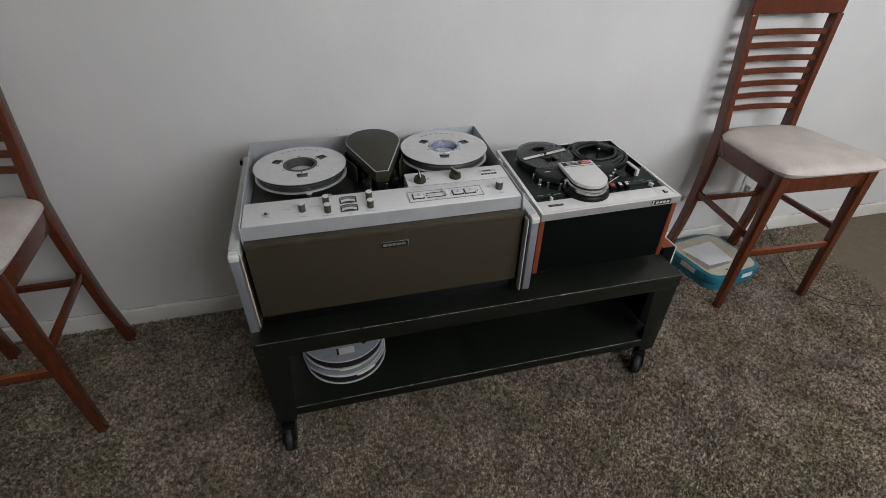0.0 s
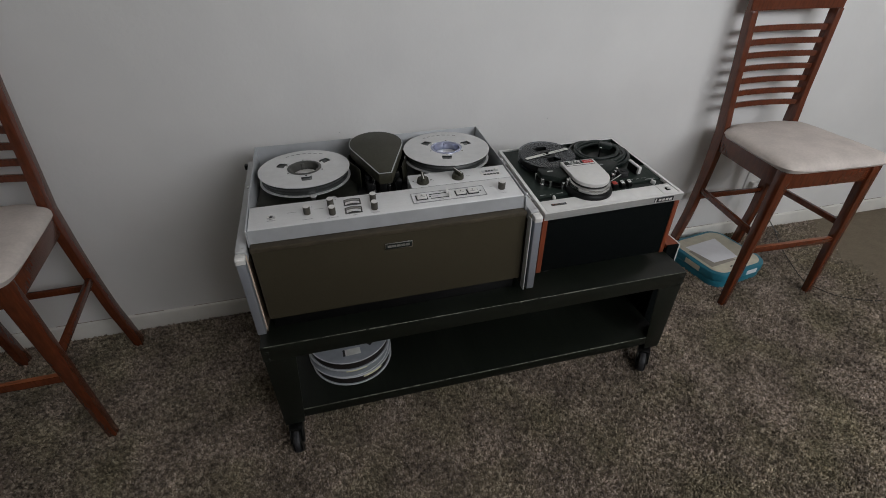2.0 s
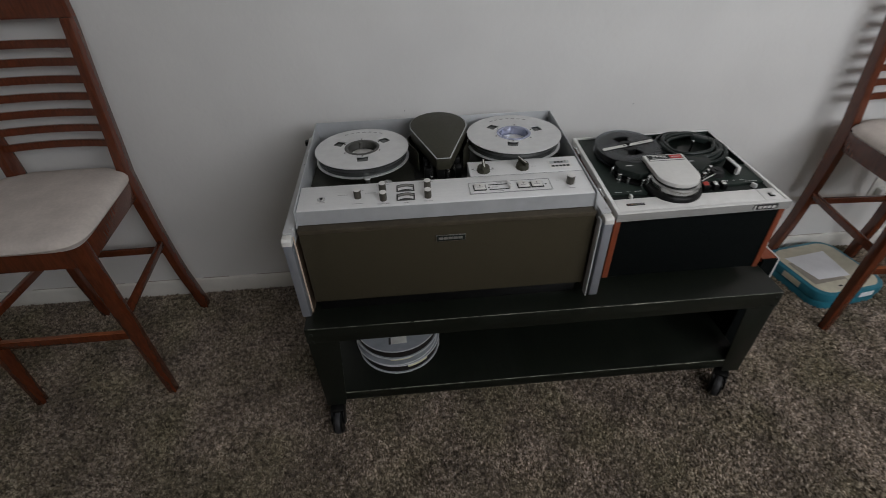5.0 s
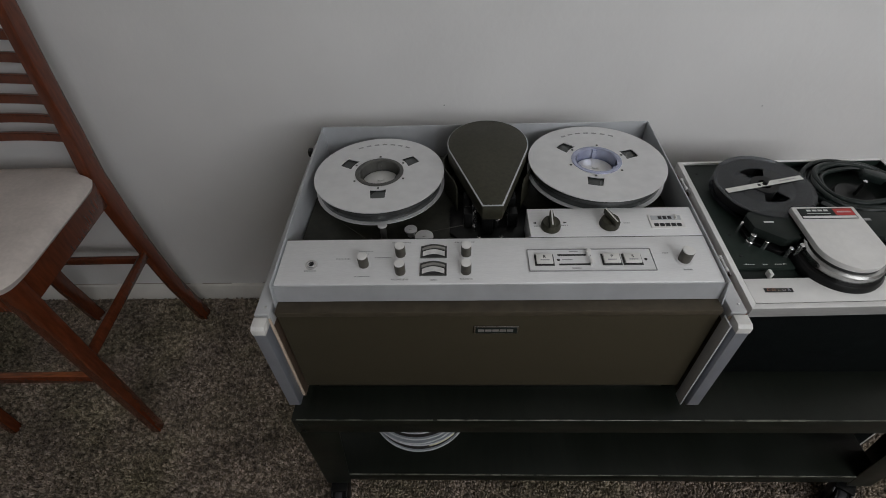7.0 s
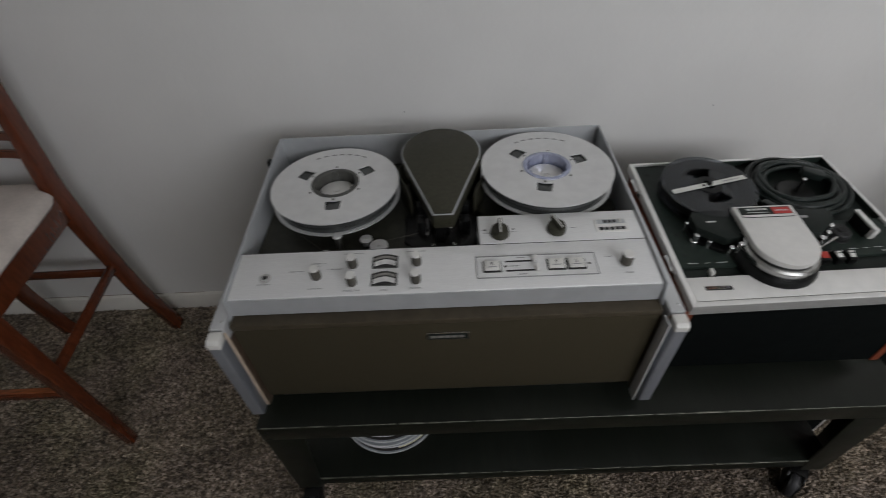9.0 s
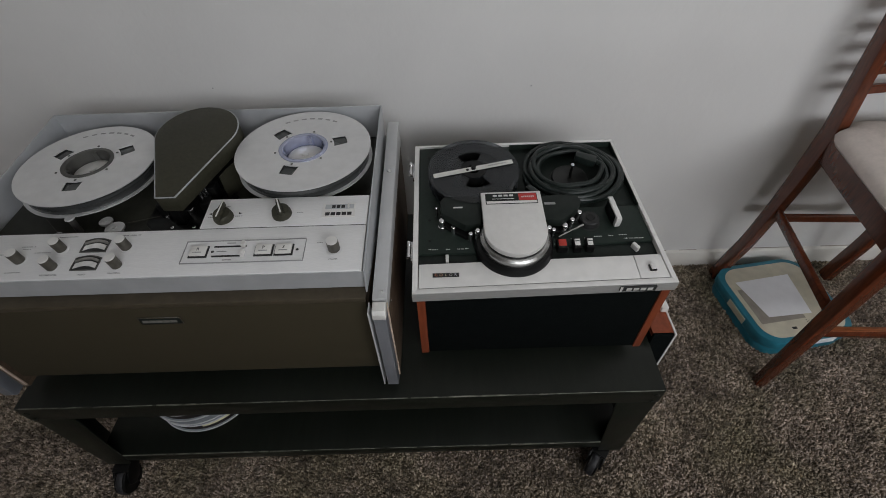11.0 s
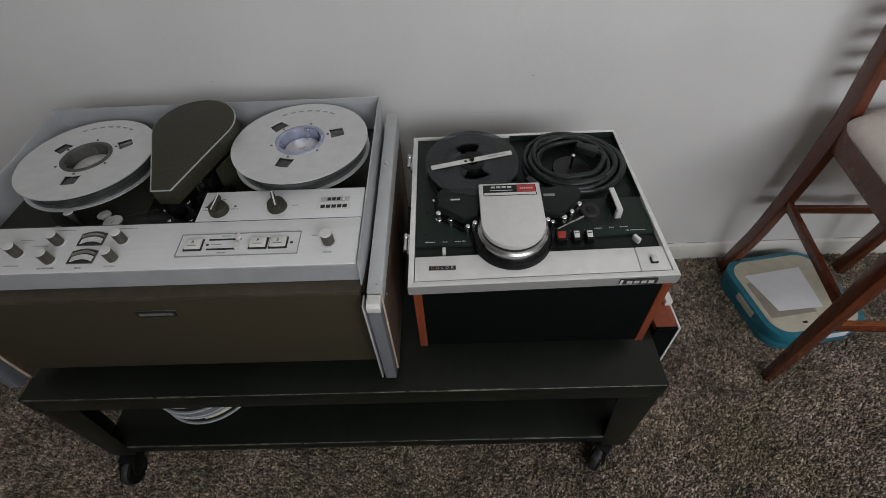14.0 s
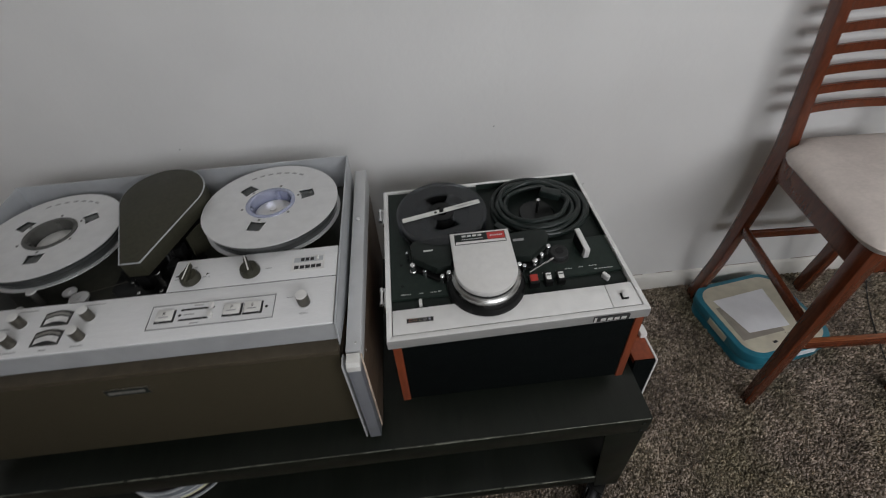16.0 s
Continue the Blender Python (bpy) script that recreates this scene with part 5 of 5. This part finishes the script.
# ---- counter stools ----
def stool(label):
    ox, oy = 0.0, 0.0
    ob = thing("counter_stool", (ox, oy, FLOOR_Z), label, "stool", "stools along the wall")
    curve = [(-0.033, FLOOR_Z), (-0.050, 0.10), (-0.066, 0.20), (-0.075, 0.33), (-0.079, 0.46), (-0.076, 0.60), (-0.066, 0.73), (-0.060, 0.84), (-0.054, 0.93), (-0.049, 1.00), (-0.046, 1.048)]

    def half(z):
        return 0.1886 - 0.031 * min(1, max(0, z) / 0.6) + 0.057 * max(0, z - 0.6)
    path = smooth_path([(0, y, z) for y, z in curve], 4)
    for s in (-1, 1):
        st = []
        for p in path:
            hw = 0.0135
            hd = 0.0200 + 0.0065 * math.exp(-((p.z - 0.58) / 0.16) ** 2)
            xx = s * half(p.z)
            st.append(((ox + xx, oy + p.y, p.z), hw, hd))
        part("back_post", beam(st, 0.004), CHERRY, ob)
        part("front_leg", beam([((ox + s * 0.2083, oy - 0.440, FLOOR_Z), 0.0125, 0.0135), ((ox + s * 0.188, oy - 0.4405, 0.545), 0.0185, 0.0195), ((ox + s * 0.187, oy - 0.441, 0.600), 0.0185, 0.0195)], 0.004), CHERRY, ob)
        for nm, z0, z1, hw, ya, yb in (("side_apron", 0.530, 0.603, 0.010, -0.096, -0.426), ("side_stretcher", 0.333, 0.357, 0.008, -0.080, -0.428)):
            xa, xb = (s * 0.160, s * 0.187) if nm == "side_apron" else (s * 0.171, s * 0.196)
            drop_z = 0.010 if nm == "side_stretcher" else 0
            bm = bmesh.new()
            lo = [bm.verts.new((xa - hw, ya, z0)), bm.verts.new((xa + hw, ya, z0)), bm.verts.new((xb + hw, yb, z0 - drop_z)), bm.verts.new((xb - hw, yb, z0 - drop_z))]
            hi = [bm.verts.new((v.co.x, v.co.y, v.co.z + z1 - z0)) for v in lo]
            bm.faces.new(lo[::-1])
            bm.faces.new(hi)
            for k in range(4):
                bm.faces.new((lo[k], lo[(k + 1) % 4], hi[(k + 1) % 4], hi[k]))
            bmesh.ops.recalc_face_normals(bm, faces=bm.faces)
            soften(bm, list(bm.verts), 0.003)
            part(nm, bm, CHERRY, ob)
    part("front_apron", box(ox - 0.171, ox + 0.171, oy - 0.453, oy - 0.433, 0.530, 0.603, 0.003), CHERRY, ob)
    part("rear_apron", box(ox - 0.148, ox + 0.148, oy - 0.090, oy - 0.068, 0.530, 0.603, 0.003), CHERRY, ob)
    rail = part("front_stretcher", box(ox - 0.188, ox + 0.188, oy - 0.450, oy - 0.430, 0.252, 0.276, 0.004), CHERRY, ob)
    part("worn_top", box(ox - 0.180, ox + 0.180, oy - 0.447, oy - 0.433, 0.2757, 0.2767, 0.0003), WORNCHERRY, rail, "worn lighter top edge")
    part("rear_stretcher", box(ox - 0.166, ox + 0.166, oy - 0.078, oy - 0.064, 0.290, 0.314, 0.003), CHERRY, ob)

    def back_y(z):
        for p, q in zip(path, path[1:]):
            if p.z <= z <= q.z:
                return p.y + (q.y - p.y) * (z - p.z) / (q.z - p.z)
        return path[-1].y

    def slat(z, h, d, bow, reach=-0.010):
        bm = bmesh.new()
        w = half(z) + reach
        n = 14
        rings = []
        for k in range(n + 1):
            u = -1 + 2 * k / n
            yb = oy + back_y(z) + bow * (1 - u * u)
            tip_y = back_y(z + h / 2) - back_y(z - h / 2)
            rings.append([bm.verts.new((ox + u * w, yb - d - tip_y / 2, z - h / 2)), bm.verts.new((ox + u * w, yb - d + tip_y / 2, z + h / 2)),
                          bm.verts.new((ox + u * w, yb + d + tip_y / 2, z + h / 2)), bm.verts.new((ox + u * w, yb + d - tip_y / 2, z - h / 2))])
        for p, q in zip(rings, rings[1:]):
            for k in range(4):
                bm.faces.new((p[k], p[(k + 1) % 4], q[(k + 1) % 4], q[k]))
        bm.faces.new(rings[0])
        bm.faces.new(rings[-1][::-1])
        bmesh.ops.recalc_face_normals(bm, faces=bm.faces)
        bmesh.ops.bevel(bm, geom=[e for e in bm.edges if e.calc_face_angle(0) > 0.6], offset=0.0025, segments=2, affect="EDGES")
        return bm
    for k in range(7):
        part("slat", slat(0.706 + 0.0463 * k, 0.021, 0.006, 0.018), CHERRY, ob)
    part("crest_rail", slat(1.086, 0.080, 0.0125, 0.014, 0.0145), CHERRY, ob)
    # cushion: domed, rounded corners, wider in front
    bm = bmesh.new()
    n, mrow = 22, 22
    top_grid = []
    for j in range(mrow + 1):
        v = math.sin(math.pi / 2 * (-1 + 2 * j / mrow))
        row = []
        for i in range(n + 1):
            u = math.sin(math.pi / 2 * (-1 + 2 * i / n))
            k = (abs(u) ** 9 + abs(v) ** 9)
            f = 1.0 if k <= 1 else k ** (-1 / 9)
            hx2 = 0.228 - 0.038 * (v + 1) / 2
            e = math.sqrt(max(0.0, 1 - min(1, ((u * f) ** 10 + (v * f) ** 10))))
            x, y = u * f * hx2, -0.277 + v * f * 0.212
            if v > 0.74:
                x *= 1 - 0.22 * min(1, (v - 0.74) / 0.09)
            z = 0.612 + 0.028 * e + 0.007 * (1 - u * u) * (1 - v * v) + 0.0014 * noise.noise(Vector((u * 3 + ox, v * 3, 0)))
            row.append(bm.verts.new((ox + x, oy + y, z)))
        top_grid.append(row)
    faces = [bm.faces.new((top_grid[j][i], top_grid[j][i + 1], top_grid[j + 1][i + 1], top_grid[j + 1][i])) for j in range(mrow) for i in range(n)]
    border = [e for e in bm.edges if len(e.link_faces) == 1]
    r = bmesh.ops.extrude_edge_only(bm, edges=border)
    low = [v for v in r["geom"] if isinstance(v, bmesh.types.BMVert)]
    for v in low:
        v.co.z = 0.6035
        v.co.x = ox + (v.co.x - ox) * 0.965
        v.co.y = oy - 0.277 + (v.co.y - oy + 0.277) * 0.965
    bmesh.ops.contextual_create(bm, geom=[e for e in bm.edges if len(e.link_faces) == 1])
    part("seat_cushion", bm, SEATCLOTH, ob, "cream suede-like seat cushion, faintly stained")
    return ob


right_stool = stool("cherry-stained wooden counter stool with cream cushion over a teal case")
left_stool = copy_thing(right_stool, pose(-1.3804, -0.0220, FLOOR_Z, 0, 0, 0.6))
tagged(left_stool, "cherry-stained wooden counter stool with slatted back and cream cushion")
right_stool.matrix_basis = pose(1.3500, -0.0020, FLOOR_Z, 0, 0, -3.0)

# ---- teal case under the stool ----
tub = thing("plastic_case", (1.27, -0.185, FLOOR_Z), "flat teal plastic case with cream lid under stool", "case")
TM = Matrix.Translation((1.283, -0.183, 0)) @ pose(0, 0, 0, 0, 0, 8)


def case_ring(w, d, r):
    return rounded(-w, w, -d, d, r, 8)


part("base", prism(case_ring(0.150, 0.146, 0.062), FLOOR_Z, 0.022, 0.004, None, TM), TEAL, tub, "teal lower tray")
part("lid", prism(case_ring(0.155, 0.151, 0.066), 0.0235, 0.062, 0.006, None, TM), TEAL, tub, "teal lid")
part("lid_face", prism(case_ring(0.138, 0.134, 0.055), 0.062, 0.0640, 0.001, None, TM), CREAM, tub, "cream paper face")
part("side_label", box(-0.1565, -0.1540, -0.050, 0.030, 0.030, 0.054, 0.0005, None, 1, TM), CREAM, tub, "cream side label")
part("side_label", box(0.015, 0.075, -0.1530, -0.1500, 0.030, 0.052, 0.0005, None, 1, TM), PAPER, tub, "white side label")
bm = bmesh.new()
for k in range(3):
    box(0.030 + 0.002 * k, 0.066, -0.094 - k * 0.0085, -0.0885 - k * 0.0085, 0.0640, 0.0643, 0, bm, 1, TM)
for k in range(8):
    box(0.014 + (k % 2) * 0.006, 0.017 + (k % 2) * 0.006, -0.088 - k * 0.0035, -0.0865 - k * 0.0035, 0.0640, 0.0643, 0, bm, 1, TM)
part("printed_mark", bm, INK, tub, "black printed bars")
part("printed_patch", box(-0.045, -0.030, -0.112, -0.104, 0.0640, 0.0642, 0, None, 1, TM), INK, tub)
sheet = thing("paper_sheet", (1.25, -0.19, 0.0652), "blank white paper sheet lying on the teal case", "paper")
PM = Matrix.Translation((1.252, -0.188, 0)) @ pose(0, 0, 0, 0, 0, 8)
part("sheet", prism([(-0.058, -0.061), (0.078, -0.068), (0.104, 0.082), (-0.082, 0.079)], 0.0658, 0.0664, 0, None, PM), PAPER, sheet)
card = solid("paper_card", box(-0.092, 0.050, -0.080, 0.050, 0.0642, 0.0652, 0, None, 1, PM), GREYCARD, "grey-brown card under the white sheet", "paper")

# ---- outlet and cords on the right ----
out = thing("wall_outlet", (1.575, WALL_Y, 0.29), "white wall outlet with cord plugged in", "outlet")
part("cover_plate", box(1.54, 1.61, WALL_Y - 0.006, WALL_Y - 0.0005, 0.235, 0.35, 0.002), WHITEPLASTIC, out)
part("plug", box(1.562, 1.59, WALL_Y - 0.034, WALL_Y - 0.006, 0.255, 0.285, 0.004), WHITEPLASTIC, out)
cord = thing("grey_cord", (1.68, 0.0, FLOOR_Z), "thin grey cord hanging from outlet to carpet", "cord")
part("cord", tube(smooth_path([(1.576, 0.004, 0.262), (1.62, 0.0, 0.29), (1.672, 0.012, 0.25), (1.70, 0.012, 0.14), (1.76, 0.010, 0.06), (1.80, -0.01, 0.006), (1.78, -0.06, 0.004)], 6), 0.0028, 8), CORDGREY, cord)
dark = thing("dark_cord", (1.65, -0.35, FLOOR_Z), "thin dark cord lying loose on carpet", "cord")
part("cord", tube(smooth_path([(1.80, -0.02, -0.002), (1.70, -0.16, -0.002), (1.64, -0.27, -0.003), (1.585, -0.39, -0.003), (1.59, -0.45, -0.002), (1.63, -0.52, -0.003), (1.74, -0.575, -0.006), (1.88, -0.60, -0.008)], 6), 0.0017, 8), RUBBER, dark)
